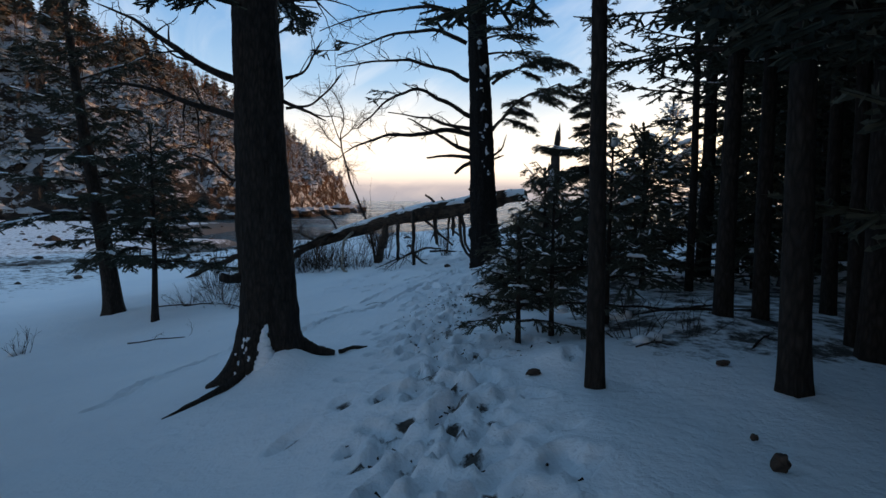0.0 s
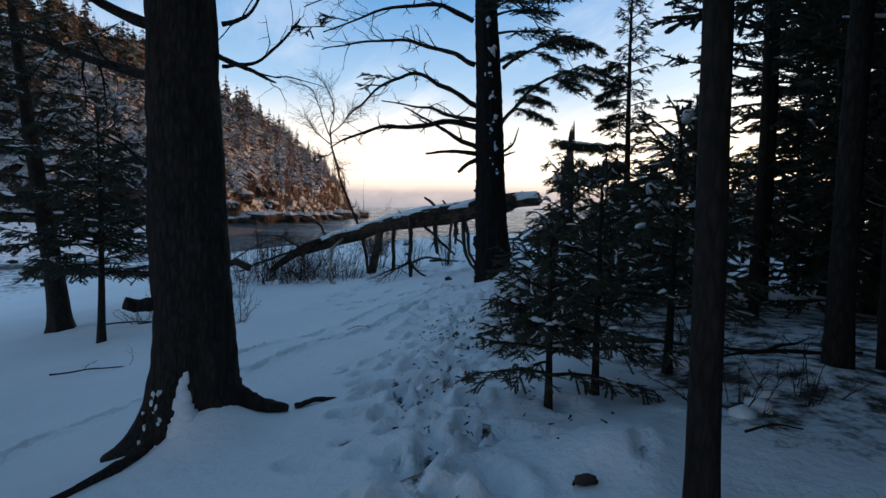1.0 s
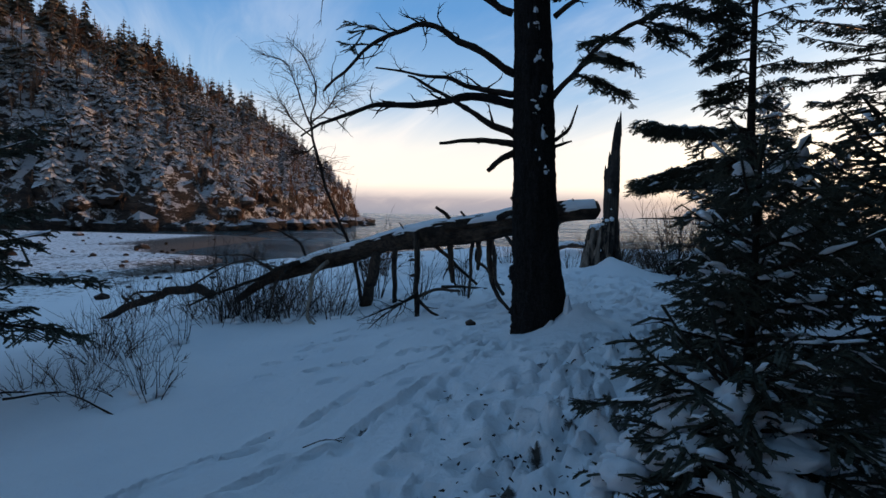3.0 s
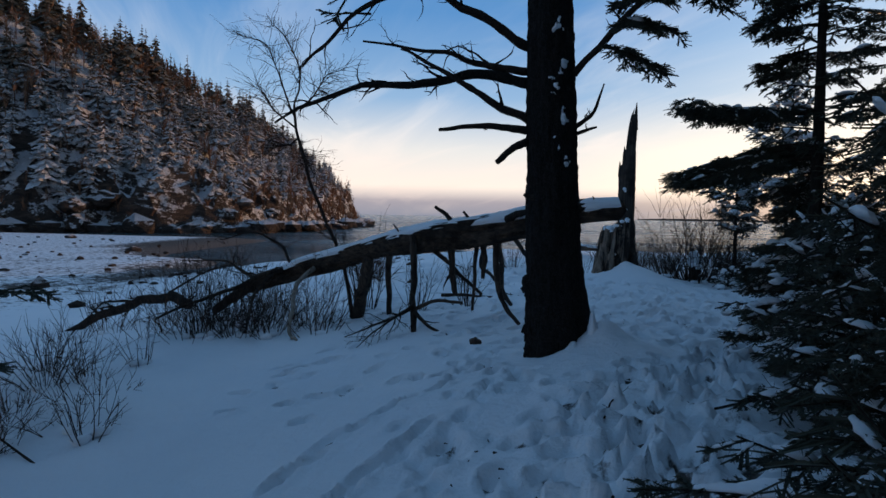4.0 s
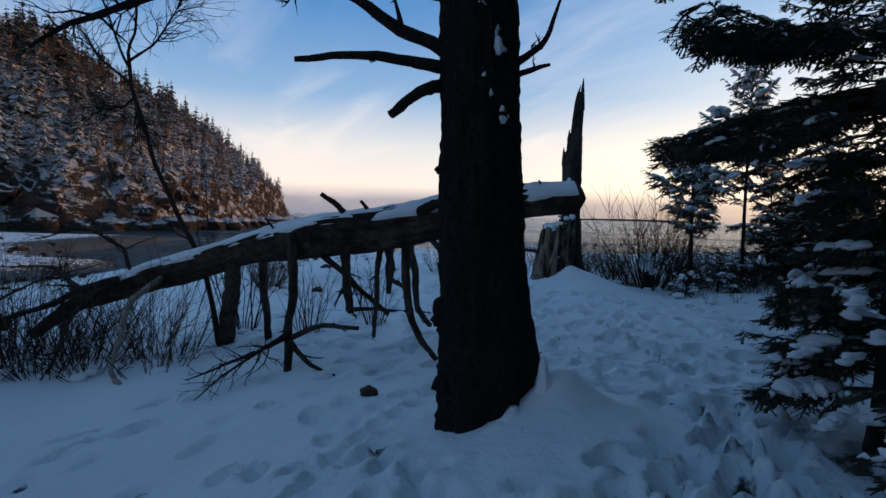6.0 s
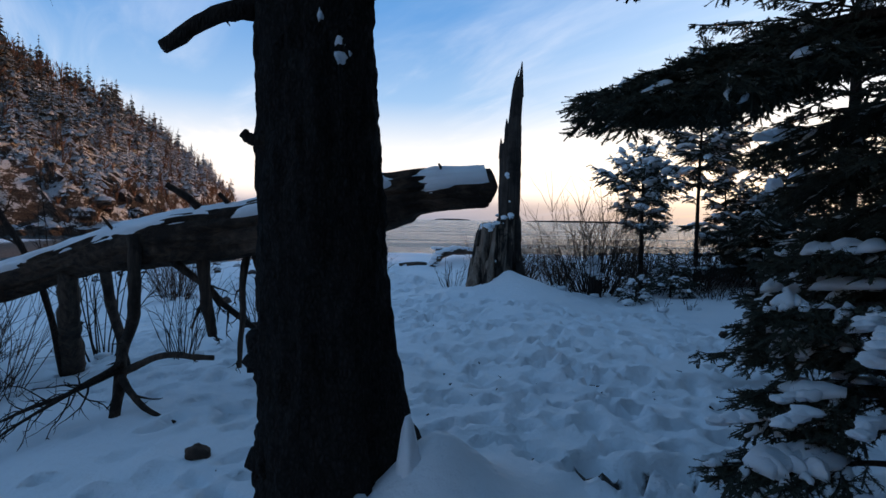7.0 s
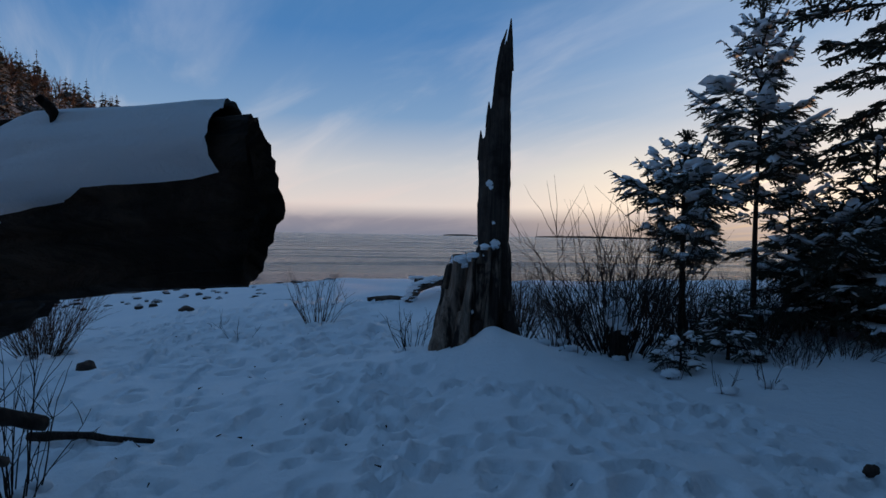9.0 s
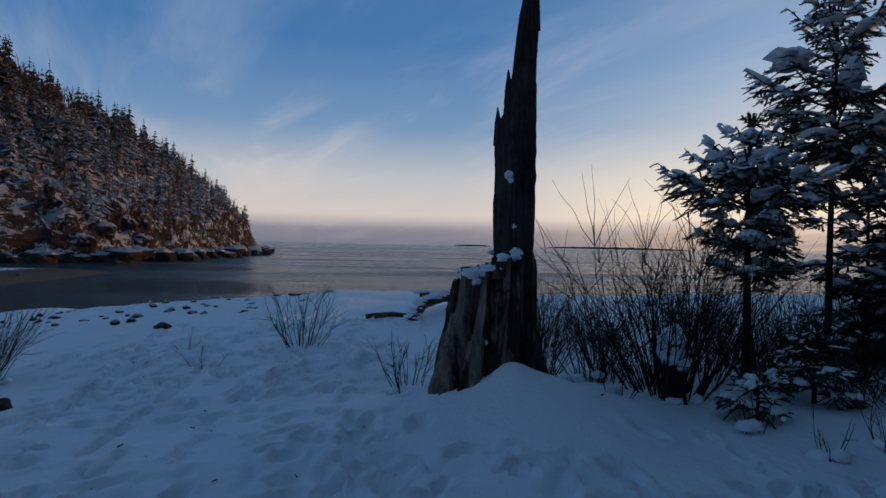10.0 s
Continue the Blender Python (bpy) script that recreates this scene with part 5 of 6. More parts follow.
def birch():
    rng = np.random.default_rng(31)
    ob = tagged(empty("birch_sapling", (-1.95, 15.3, ground_z(-1.95, 15.3))), "thin leaning bare birch with fine drooping twigs", "tree")
    h = -ob.location[2]
    limb(ob, "trunk", [(0, 0, -0.1), (-0.12, -0.1, 0.6 + h), (-0.33, -0.3, 1.15 + h), (-0.65, -0.5, 2.0 + h), (-0.82, -0.6, 2.7 + h), (-0.86, -0.6, 3.1 + h)], 0.035, 0.02, TWIG, rng, 4, 0.5)
    for pts in ([(-0.86, -0.6, 3.1 + h), (-0.75, -0.6, 3.6 + h), (-0.95, -0.6, 4.1 + h), (-1.3, -0.6, 4.5 + h)],
                [(-0.83, -0.6, 2.9 + h), (-1.1, -0.6, 3.5 + h), (-1.25, -0.7, 4.0 + h), (-1.8, -0.7, 4.2 + h)],
                [(-0.83, -0.6, 2.75 + h), (-1.2, -0.5, 3.0 + h), (-1.35, -0.5, 3.3 + h), (-1.6, -0.5, 3.45 + h)],
                [(-0.8, -0.6, 2.6 + h), (-0.9, -0.6, 2.5 + h), (-1.15, -0.6, 2.45 + h), (-1.3, -0.6, 2.35 + h)],
                [(-0.85, -0.6, 3.0 + h), (-0.55, -0.5, 3.3 + h), (-0.4, -0.5, 3.6 + h), (-0.1, -0.4, 3.7 + h)],
                [(-0.8, -0.6, 2.6 + h), (-0.7, -0.7, 2.3 + h), (-0.6, -0.7, 2.2 + h)]):
        limb(ob, "branch", pts, 0.017, 0.004, TWIG, rng, 44, 0.6, 5)


birch()


# ---- the snag ----
def snag():
    """A hollow broken stump with one tall splinter standing from its back."""
    rng = np.random.default_rng(6)
    at = (3.18, 19.0, 0.05)
    ob = tagged(empty("broken_snag", at), "splintered hollow stump with a tall jagged spire of standing dead wood", "stump")
    seg, nz = 120, 80
    ang = np.linspace(0, 2 * np.pi, seg, endpoint=False)

    def top_of(a):
        d = math.atan2(math.sin(a - 0.15), math.cos(a - 0.15))   # the spire's side
        body = 1.27 + 0.13 * math.cos(a) + 0.13 * noise.noise((math.cos(a) * 3, math.sin(a) * 3, 2)) + 0.11 * noise.noise((math.cos(a) * 14, math.sin(a) * 14, 0))
        return body

    def radius(a, z):
        lob = 1 + 0.32 * noise.noise((math.cos(a) * 1.8, math.sin(a) * 1.8, z * 0.5 + 4)) + 0.40 * noise.noise((math.cos(a) * 5, math.sin(a) * 5, z * 0.5)) + 0.18 * noise.noise((math.cos(a) * 16, math.sin(a) * 16, z * 1.6))
        flare = 0.22 * math.exp(-max(z, 0) / 0.32) * (1 + 0.8 * math.cos(a * 3 + 0.6))
        cx = 0.10 * smooth(0, 1.3, z)
        return (0.345 * lob * (1 - 0.10 * z) + flare), cx

    b = Build()
    rows, faces = [], []
    for i in range(nz):
        f = i / (nz - 1)
        for a in ang:
            z = -0.2 + f * (top_of(a) + 0.2)
            r, cx = radius(a, z)
            rows.append((cx + r * math.cos(a) * 1.05, r * math.sin(a) * 0.9, z))
    for i in range(nz - 1):
        for j in range(seg):
            faces.append((i * seg + j, i * seg + (j + 1) % seg, (i + 1) * seg + (j + 1) % seg, (i + 1) * seg + j))
    # the hollow inside
    prev = (nz - 1) * seg
    for f, dz in ((0.80, 0.0), (0.70, -0.2), (0.62, -0.5)):
        k = len(rows)
        for j, a in enumerate(ang):
            x, y, z = rows[(nz - 1) * seg + j]
            rows.append(((x - 0.1) * f + 0.1, y * f, z + dz))
        faces += [(prev + j, prev + (j + 1) % seg, k + (j + 1) % seg, k + j) for j in range(seg)]
        prev = k
    faces.append(tuple(prev + j for j in range(seg)))
    b.add(rows, faces)
    old = mat_stump()
    part("stump", b, old, ob)
    for pts, r0, r1 in (([(-0.20, -0.12, 0.75), (-0.34, -0.22, 0.32), (-0.46, -0.30, 0.05), (-0.52, -0.34, -0.12)], 0.10, 0.06), ([(-0.08, -0.24, 0.6), (-0.14, -0.36, 0.25), (-0.17, -0.44, -0.06)], 0.09, 0.06),
                        ([(0.05, -0.26, 0.5), (0.04, -0.36, 0.22), (0.05, -0.42, -0.02)], 0.08, 0.05), ([(0.38, -0.16, 0.6), (0.46, -0.22, 0.25), (0.52, -0.26, -0.05)], 0.10, 0.08)):
        limb(ob, "root", pts, r0, r1, old, rng, seg=12)
    # the spire: a tapering slab with split edges
    sp = Build()
    n, sg = 80, 30
    rows, faces = [], []
    an = np.linspace(0, 2 * np.pi, sg, endpoint=False)
    for i in range(n):
        z = 0.1 + 3.52 * i / (n - 1)
        w = np.interp(z, [0.1, 1.2, 1.4, 2.0, 2.52, 2.57, 2.86, 2.91, 3.4, 3.62], [0.24, 0.22, 0.175, 0.175, 0.19, 0.15, 0.135, 0.105, 0.09, 0.07])
        d = np.interp(z, [0.1, 1.3, 3.1, 3.62], [0.22, 0.15, 0.10, 0.06])
        cx = np.interp(z, [0.1, 1.3, 2.52, 2.57, 2.86, 2.91, 3.62], [0.26, 0.29, 0.275, 0.31, 0.31, 0.335, 0.385])
        for a in an:
            k = 1 + 0.22 * noise.noise((math.cos(a) * 4, math.sin(a) * 4, z * 0.7)) + 0.16 * noise.noise((math.cos(a) * 11, math.sin(a) * 11, z * 1.5)) + 0.06 * noise.noise((math.cos(a) * 5, math.sin(a) * 5, z * 9))
            rows.append((cx + w * k * math.cos(a), 0.05 + d * k * math.sin(a), z + 0.04 * noise.noise((a * 5, z, 3)) * (i > 0)))
    for i in range(n - 1):
        for j in range(sg):
            faces.append((i * sg + j, i * sg + (j + 1) % sg, (i + 1) * sg + (j + 1) % sg, (i + 1) * sg + j))
    faces.append(tuple((n - 1) * sg + j for j in range(sg)))
    sp.add(rows, faces)
    part("spire", sp, CHAR, ob, "dark upright splinter of the old bole")
    for x, y, z, h, w in ((0.12, 0.05, 2.32, 0.34, 0.05), (0.19, 0.0, 2.68, 0.30, 0.04), (0.425, 0.05, 3.35, 0.60, 0.045), (0.345, 0.03, 3.40, 0.42, 0.035), (0.385, 0.07, 3.4, 0.30, 0.04), (-0.20, 0.1, 0.98, 0.16, 0.05), (-0.02, 0.2, 1.1, 0.16, 0.05), (-0.28, -0.05, 0.85, 0.16, 0.05), (0.08, -0.25, 1.15, 0.15, 0.05)):
        s = Build()
        s.tube([(x, y, z), (x + rng.normal(0, 0.01), y, z + h * 0.6), (x + rng.normal(0, 0.02), y, z + h)], [w, w * 0.7, 0.006], 6, True, 0.5, rng)
        part("splinter", s, CHAR if z > 2 else WOOD_Z, ob, smooth=False)
    s = Build()
    for _ in range(20):
        a = rng.normal(3.6, 1.1)
        r, cx = radius(a, 1.3)
        s.drift((cx + r * 0.85 * math.cos(a), r * 0.8 * math.sin(a), top_of(a) - 0.005), (rng.uniform(0.04, 0.10), 0.055, 0.035), rng)
    for x, yy, z, q in ((0.2, -0.085, 2.05, 0.035), (0.22, -0.08, 2.0, 0.025), (0.25, -0.09, 1.6, 0.02), (-0.02, -0.28, 0.62, 0.03)):
        s.drift((x, yy, z), (q, 0.02, q), rng)
    tagged(part("snow_cover", s, SNOW, ob, "snow on the broken rim"), kind="stuff")
    return ob


snag()


# ---- shrubs ----
def shrub(x, y, height, spread, stems, seed, label, mat=REDTWIG, fork=2, r=0.007, tilt=(0, 0), name="bare_shrub", group=""):
    rng = np.random.default_rng(seed)
    ob = tagged(empty(name, on_ground(x, y)), label, "shrub", group)
    b = Build()
    for i in range(stems):
        a, rr = rng.uniform(0, 6.28), rng.random() ** 0.6
        foot = (0.18 * spread * rr * math.cos(a), 0.18 * spread * rr * math.sin(a), -0.12)
        h = height * rng.uniform(0.45, 1.05)
        way = (spread * rr * math.cos(a) * 0.8 / height + tilt[0], spread * rr * math.sin(a) * 0.8 / height + tilt[1], 1.0)
        line = crooked(foot, way, h, rng, 7, 0.085, 0.15)
        b.tube(line, np.linspace(r * rng.uniform(0.7, 1.3), 0.0018, len(line)), 3, False)
        for _ in range(fork):
            q = rng.integers(3, len(line) - 1)
            d = line[q + 1] - line[q]
            d /= np.linalg.norm(d)
            tw = crooked(line[q], d + rng.normal(0, 0.42, 3), h * rng.uniform(0.15, 0.45), rng, 4, 0.13, 0.1)
            b.tube(tw, np.linspace(r * 0.5, 0.0014, len(tw)), 3, False)
    tagged(part("brush", b, mat, ob), kind="stuff")
    s = Build()
    for _ in range(max(2, stems // 10)):
        a, rr = rng.uniform(0, 6.28), rng.random()
        s.blob((0.3 * spread * rr * math.cos(a), 0.3 * spread * rr * math.sin(a), rng.uniform(-0.02, 0.03)), (0.10, 0.09, 0.05), rng, 0.4)
    tagged(part("snow_cover", s, SNOW, ob), kind="stuff")
    return ob


shrub(5.2, 19.6, 2.0, 1.8, 80, 1, "large bare shrub of upright reddish stems beside the stump", TWIG, fork=6, r=0.011)
shrub(6.0, 20.4, 1.7, 1.2, 34, 2, "bare many-stemmed shrub below the snowy firs", fork=5, r=0.009)
shrub(1.24, 22.4, 1.1, 0.9, 26, 3, "small bare shrub standing alone in the snow", fork=4)
shrub(-4.25, 14.4, 1.5, 0.7, 26, 4, "clump of thin bare stems by the fallen log", TWIG, 3)
shrub(-3.95, 14.55, 1.5, 0.8, 28, 5, "clump of thin bare stems by the fallen log", TWIG, 3)
shrub(-3.45, 10.3, 0.75, 0.5, 9, 6, "few bare twigs poking out of the snow", TWIG, 2)
shrub(-4.3, 12.9, 0.7, 0.5, 10, 7, "few bare twigs poking out of the snow", TWIG, 2)
shrub(-5.0, 12.0, 0.9, 0.8, 16, 8, "bare twiggy shrub at the creek bank", TWIG, 3)
shrub(-5.6, 13.0, 0.9, 0.9, 18, 9, "bare twiggy shrub at the creek bank", TWIG, 3)
shrub(-6.8, 8.0, 0.55, 0.5, 10, 10, "small snow-crusted twigs beside the trees", TWIG, 3)
shrub(-1.8, 16.0, 2.1, 1.0, 16, 11, "bare shrub with fanning branches behind the fallen log", TWIG, 6, 0.012)
shrub(-0.05, 15.9, 1.3, 0.6, 22, 12, "bare stems behind the fallen log", TWIG, 3)
shrub(-0.9, 15.6, 1.1, 0.8, 24, 13, "bare stems behind the fallen log", TWIG, 2)
shrub(-2.6, 21.6, 1.2, 1.3, 120, 14, "dark reddish tangled shrub at the top of the beach", REDTWIG, 5, 0.006)
for k, (x, y) in enumerate(((1.75, 3.5), (2.3, 3.8), (1.95, 4.7), (2.8, 4.7), (2.5, 5.6), (1.6, 5.3))):
    shrub(x, y, 0.45, 0.7, 14, 180 + k, "dead twiggy brush under the firs", TWIG, 3, 0.006, group="dead brush under the firs")
for k, (x, y, n) in enumerate(((4.15, 19.7, 7), (5.36, 18.4, 9), (5.6, 17.8, 6), (6.15, 18.0, 7), (0.21, 21.5, 5), (6.9, 18.6, 9), (4.5, 19.1, 8), (-0.4, 22.8, 4))):
    shrub(x, y, 0.5, 0.5, n, 200 + k, "few dry stems standing in the snow", TWIG, 2, 0.006, group="dry stems in the snow")
shrub(2.55, 19.3, 0.75, 0.6, 14, 15, "bare twigs beside the stump", TWIG, 3)
rk = np.random.default_rng(78)
for k in range(18):
    x = rk.uniform(5.6, 11.5)
    shrub(x, rk.uniform(18.4, 19.7) + 0.12 * (x - 5.6), rk.uniform(0.3, 0.75), 0.9, 16, 430 + k, "dry low stems and weeds in front of the shore firs", REDTWIG if k % 2 else TWIG, 4, 0.006, group="weeds before the shore firs")
for k, (x, y, h, n) in enumerate(((-3.0, 14.3, 0.7, 16), (-3.3, 14.6, 0.9, 18), (-3.6, 14.3, 0.6, 16), (-2.7, 14.9, 0.7, 14), (-3.5, 15.0, 1.0, 16), (-2.3, 14.6, 0.5, 10))):
    shrub(x, y, h, 1.3, n, 480 + k, "dark tangled twigs below the fallen log", TWIG, 6, 0.008, group="tangle below the log")
for k, (x, y, h, n) in enumerate(((-3.75, 10.6, 0.55, 14), (-4.35, 10.4, 0.6, 18), (-4.75, 11.1, 0.7, 20), (-5.3, 11.0, 0.6, 16), (-4.1, 11.5, 0.6, 16), (-5.2, 12.4, 0.8, 20), (-4.6, 12.2, 0.8, 20))):
    shrub(x, y, h, 1.1, n, 460 + k, "reddish bare twigs trailing over the snowy bank", REDTWIG, 5, 0.006, group="twigs on the bank")
for k in range(16):
    x = rk.uniform(6.6, 13.5)
    shrub(x, rk.uniform(20.0, 21.6) + 0.15 * (x - 6.6), rk.uniform(0.8, 1.4), 1.2, 34, 400 + k, "dark dense thicket of bare stems below the shore firs", TWIG, 5, 0.008, group="thicket below the shore firs")
rs = np.random.default_rng(77)
for k in range(44):
    x = rs.uniform(3.9, 12.5)
    y = rs.uniform(19.3, 23.5) + 0.12 * (x - 4) + (0.9 if x < 5 else 0)
    shrub(x, y, rs.uniform(0.7, 1.35), 1.0, 30, 100 + k, "low thicket of bare stems along the shore", REDTWIG if k % 3 else TWIG, 3, 0.007, group="thicket along the shore")
for k in range(30):
    x = rs.uniform(-7.5, -2.2) if k < 18 else rs.uniform(-5.0, -2.6)
    y = (15.2 if k < 18 else 14.7) + rs.uniform(-1.2, 1.6) * (1 if k < 18 else 0.5)
    shrub(x, y, rs.uniform(0.6, 1.6), 0.8 + 0.8 * rs.random(), 13, 140 + k, "thin bare stems along the fallen log", REDTWIG if k % 2 else TWIG, 4, 0.006, group="stems along the log")


# ---- firs beside the track ----
conifer("fir_sapling", on_ground(0.77, 3.85), 1.15, 0.62, 41, "young fir with snow-flecked boughs at the track's edge", lod=0.9, snowy=0.6, first=0.12, boughs=23, trunk_r=0.022, heavy=0.7, fine=2.3)
laden = conifer("fir_sapling", on_ground(0.98, 6.15), 0.75, 0.62, 40, "low fir sapling clumped with snow", lod=1.0, snowy=0.25, first=0.05, boughs=34, trunk_r=0.018, heavy=0.9, elev=0.0, power=0.4)
for k, (x, y, q) in enumerate(((2.9, 7.3, 0.75), (3.4, 8.8, 1.0), (4.6, 7.4, 1.0), (5.3, 9.6, 1.1), (6.3, 6.6, 1.2), (5.6, 5.0, 0.9))):
    if k == 0:
        under = conifer("fir_sapling", on_ground(x, y), 2.3, 1.0, 39, "dark young fir in the shade of the wood", lod=2.75, snowy=0.1, first=0.06, boughs=52, trunk_r=0.035, group="understory firs", power=0.6)
    else:
        ob = copy_thing(under, pose(*on_ground(x, y), rz=97 * k))
        ob.scale = (q, q, q)
conifer("fir_sapling", on_ground(1.12, 4.05), 1.5, 0.75, 42, "young fir with snow-tipped boughs at the track's edge", lod=0.85, snowy=0.55, first=0.14, boughs=20, trunk_r=0.025, heavy=0.7, fine=2.3)
conifer("fir_sapling", on_ground(1.75, 4.5), 1.9, 1.0, 43, "young dark fir under the tall spruces", lod=1.2, snowy=0.4, first=0.2, boughs=18, trunk_r=0.03)
conifer("fir_sapling", on_ground(1.42, 6.95), 1.75, 0.95, 44, "bushy young fir with snow on its boughs", lod=0.85, snowy=0.6, first=0.10, boughs=36, trunk_r=0.035, heavy=1.0, power=0.7, fine=2.0)
rb = np.random.default_rng(99)
s = Build()
for _ in range(120):                                      # soft lumps of snow merged over the low boughs
    a, f = rb.uniform(0, 6.28), rb.random() ** 0.6
    z = 0.58 * (1 - f ** 1.8) + rb.normal(0, 0.03)
    k = rb.uniform(0.03, 0.085)
    s.drift((0.56 * f * math.cos(a), 0.56 * f * math.sin(a), max(z, 0.02)), (k * rb.uniform(0.9, 1.4), k, k * rb.uniform(0.5, 0.8)), rb)
tagged(part("snow_clumps", s, SNOW, laden, "knobbly clumps of snow"), kind="stuff")
conifer("fir_sapling", on_ground(2.36, 8.95), 1.25, 0.82, 46, "bushy low fir laden with thick snow beside the track", lod=0.9, snowy=0.75, first=0.06, boughs=44, trunk_r=0.03, heavy=1.1, droop=0.35, elev=0.08, power=0.55, fine=1.9)
big = conifer("fir_tree", on_ground(3.0, 10.65), 5.6, 1.5, 45, "dark bushy fir with long drooping snow-tipped boughs", lod=1.0, snowy=0.3, first=0.05, boughs=72, trunk_r=0.07, droop=0.5, heavy=0.9,
              prof=((0.0, 0.36), (0.14, 0.36), (0.18, 0.15), (0.34, 0.15), (0.37, 0.30), (0.46, 0.30), (0.5, 0.28), (0.8, 0.22), (1.0, 0.05)), fine=2.2)
rb = np.random.default_rng(451)
for z, az, L, sn in ((2.0, 2.81, 1.10, 0.5), (2.08, 2.62, 1.2, 0.4), (2.13, 2.42, 1.36, 0.4), (2.12, 2.25, 1.26, 0.4), (2.15, 2.08, 1.1, 0.3), (2.15, 1.85, 0.95, 0.3), (2.05, 2.52, 1.25, 0.3), (2.04, 2.33, 1.2, 0.3), (2.07, 2.16, 1.15, 0.3), (2.0, 2.72, 1.0, 0.3), (2.06, 1.97, 0.95, 0.3), (1.75, 1.42, 1.0, 0.5), (1.55, 1.33, 0.95, 0.5), (1.35, 1.2, 0.85, 0.5)):
    needle_limb(big, (0, 0, z - (0.09 if az > 1.5 else 0.0)), az, L, rb, 0.05, 0.5, 0.62, sn, 0.013, fine=True, heavy=1.0)
# a thinner tier above them, nearly level, and short boughs about the stem
for z, az, L, sn in ((2.34, 2.33, 1.1, 0.5), (2.30, 2.75, 1.1, 0.5), (2.30, 3.0, 1.2, 0.5)):
    needle_limb(big, (0, 0, z), az, L, rb, 0.10, 0.22, 0.62, sn, 0.012, fine=True, heavy=1.0)
for z, az, L in ((2.75, 2.55, 0.48), (2.9, 2.15, 0.55), (3.1, 2.9, 0.5), (3.3, 2.4, 0.6), (3.5, 1.9, 0.6), (3.7, 2.7, 0.5)):
    needle_limb(big, (0, 0, z), az, L, rb, 0.05, 0.5, 0.62, 0.35, 0.013, fine=1.4, heavy=1.0)
for z, az, L in ((0.95, 2.6, 0.52), (0.85, 2.2, 0.6), (0.75, 1.8, 0.72), (0.6, 2.45, 0.56), (1.0, 1.5, 0.8), (0.55, 1.4, 0.8), (0.45, 2.0, 0.65), (0.35, 2.75, 0.66), (1.15, 2.0, 0.55), (1.1, 1.2, 0.85), (0.7, 1.0, 0.85)):
    needle_limb(big, (0, 0, z), az, L, rb, 0.05, 0.4, 0.62, 0.9, 0.012, fine=True, heavy=1.9)
s = Build()
for x, y, z, r in ((0.17, 1.15, 1.72, (0.15, 0.10, 0.05)), (0.25, 1.05, 1.74, (0.12, 0.10, 0.05)), (0.27, 1.27, 1.45, (0.06, 0.06, 0.10)), (0.32, 1.2, 1.52, (0.08, 0.07, 0.06)), (0.1, 0.7, 1.0, (0.13, 0.09, 0.04)), (-0.3, 0.4, 0.72, (0.10, 0.08, 0.035)), (-0.15, 0.5, 0.9, (0.10, 0.08, 0.035))):
    for _ in range(2):
        s.drift((x + rb.normal(0, 0.04), y + rb.normal(0, 0.04), z + rb.normal(0, 0.01)), tuple(rb.uniform(0.4, 0.62) * v for v in r), rb)
for _ in range(26):
    a, r, z = rb.uniform(2.0, 4.8), rb.uniform(0.3, 0.58), rb.uniform(0.30, 1.05)
    for k in (0.0, 0.05, 0.10):
        s.drift(((r + k) * math.cos(a), (r + k) * math.sin(a), z - 0.25 * k - 0.2 * r), (rb.uniform(0.035, 0.065), rb.uniform(0.03, 0.05), rb.uniform(0.014, 0.026)), rb)
tagged(part("snow_pillow", s, SNOW, big, "rounded pillows of snow on the boughs"), kind="stuff")
conifer("fir_tree", on_ground(6.35, 20.15), 3.0, 0.87, 47, "small umbrella-shaped fir heavily laden with snow", lod=1.1, snowy=0.7, first=0.36, boughs=60, trunk_r=0.055, heavy=2.1, droop=0.30, elev=0.05, tiers=13,
        prof=((0.0, 0.3), (0.38, 0.45), (0.50, 0.60), (0.58, 0.65), (0.61, 1.05), (0.71, 1.0), (0.75, 0.6), (0.84, 0.42), (0.92, 0.14), (1.0, 0.05)))
conifer("fir_tree", on_ground(7.93, 20.93), 5.15, 1.2, 48, "slender fir laden with snow, its stem bare in places", lod=1.3, snowy=0.6, first=0.36, boughs=60, trunk_r=0.05, heavy=1.9, droop=0.36, elev=0.06, tiers=18,
        prof=((0.0, 0.3), (0.38, 0.35), (0.46, 0.75), (0.56, 0.92), (0.64, 1.0), (0.67, 0.35), (0.72, 0.30), (0.76, 0.62), (0.80, 0.48), (0.88, 0.28), (1.0, 0.06)))
conifer("fir_sapling", on_ground(6.5, 19.2), 0.8, 0.5, 37, "low fir bent under snow at the thicket's edge", lod=1.0, snowy=0.5, first=0.1, boughs=22, trunk_r=0.02, heavy=1.3, droop=0.6, power=0.5)
conifer("fir_tree", on_ground(9.1, 20.7), 1.9, 1.5, 36, "broad low fir under heavy snow behind the thicket", lod=1.1, snowy=0.35, first=0.1, boughs=44, trunk_r=0.04, heavy=1.7, droop=0.35, elev=0.1, power=0.35)
conifer("fir_tree", on_ground(11.6, 21.2), 11.0, 3.0, 49, "tall dark fir at the shore", lod=2.3, snowy=0.10, first=0.04, boughs=165, trunk_r=0.18, elev=0.04, droop=0.62, tiers=30, bare=0.36,
        prof=((0.0, 0.5), (0.16, 0.6), (0.26, 0.85), (0.34, 1.0), (0.6, 0.95), (0.8, 0.6), (1.0, 0.05)))
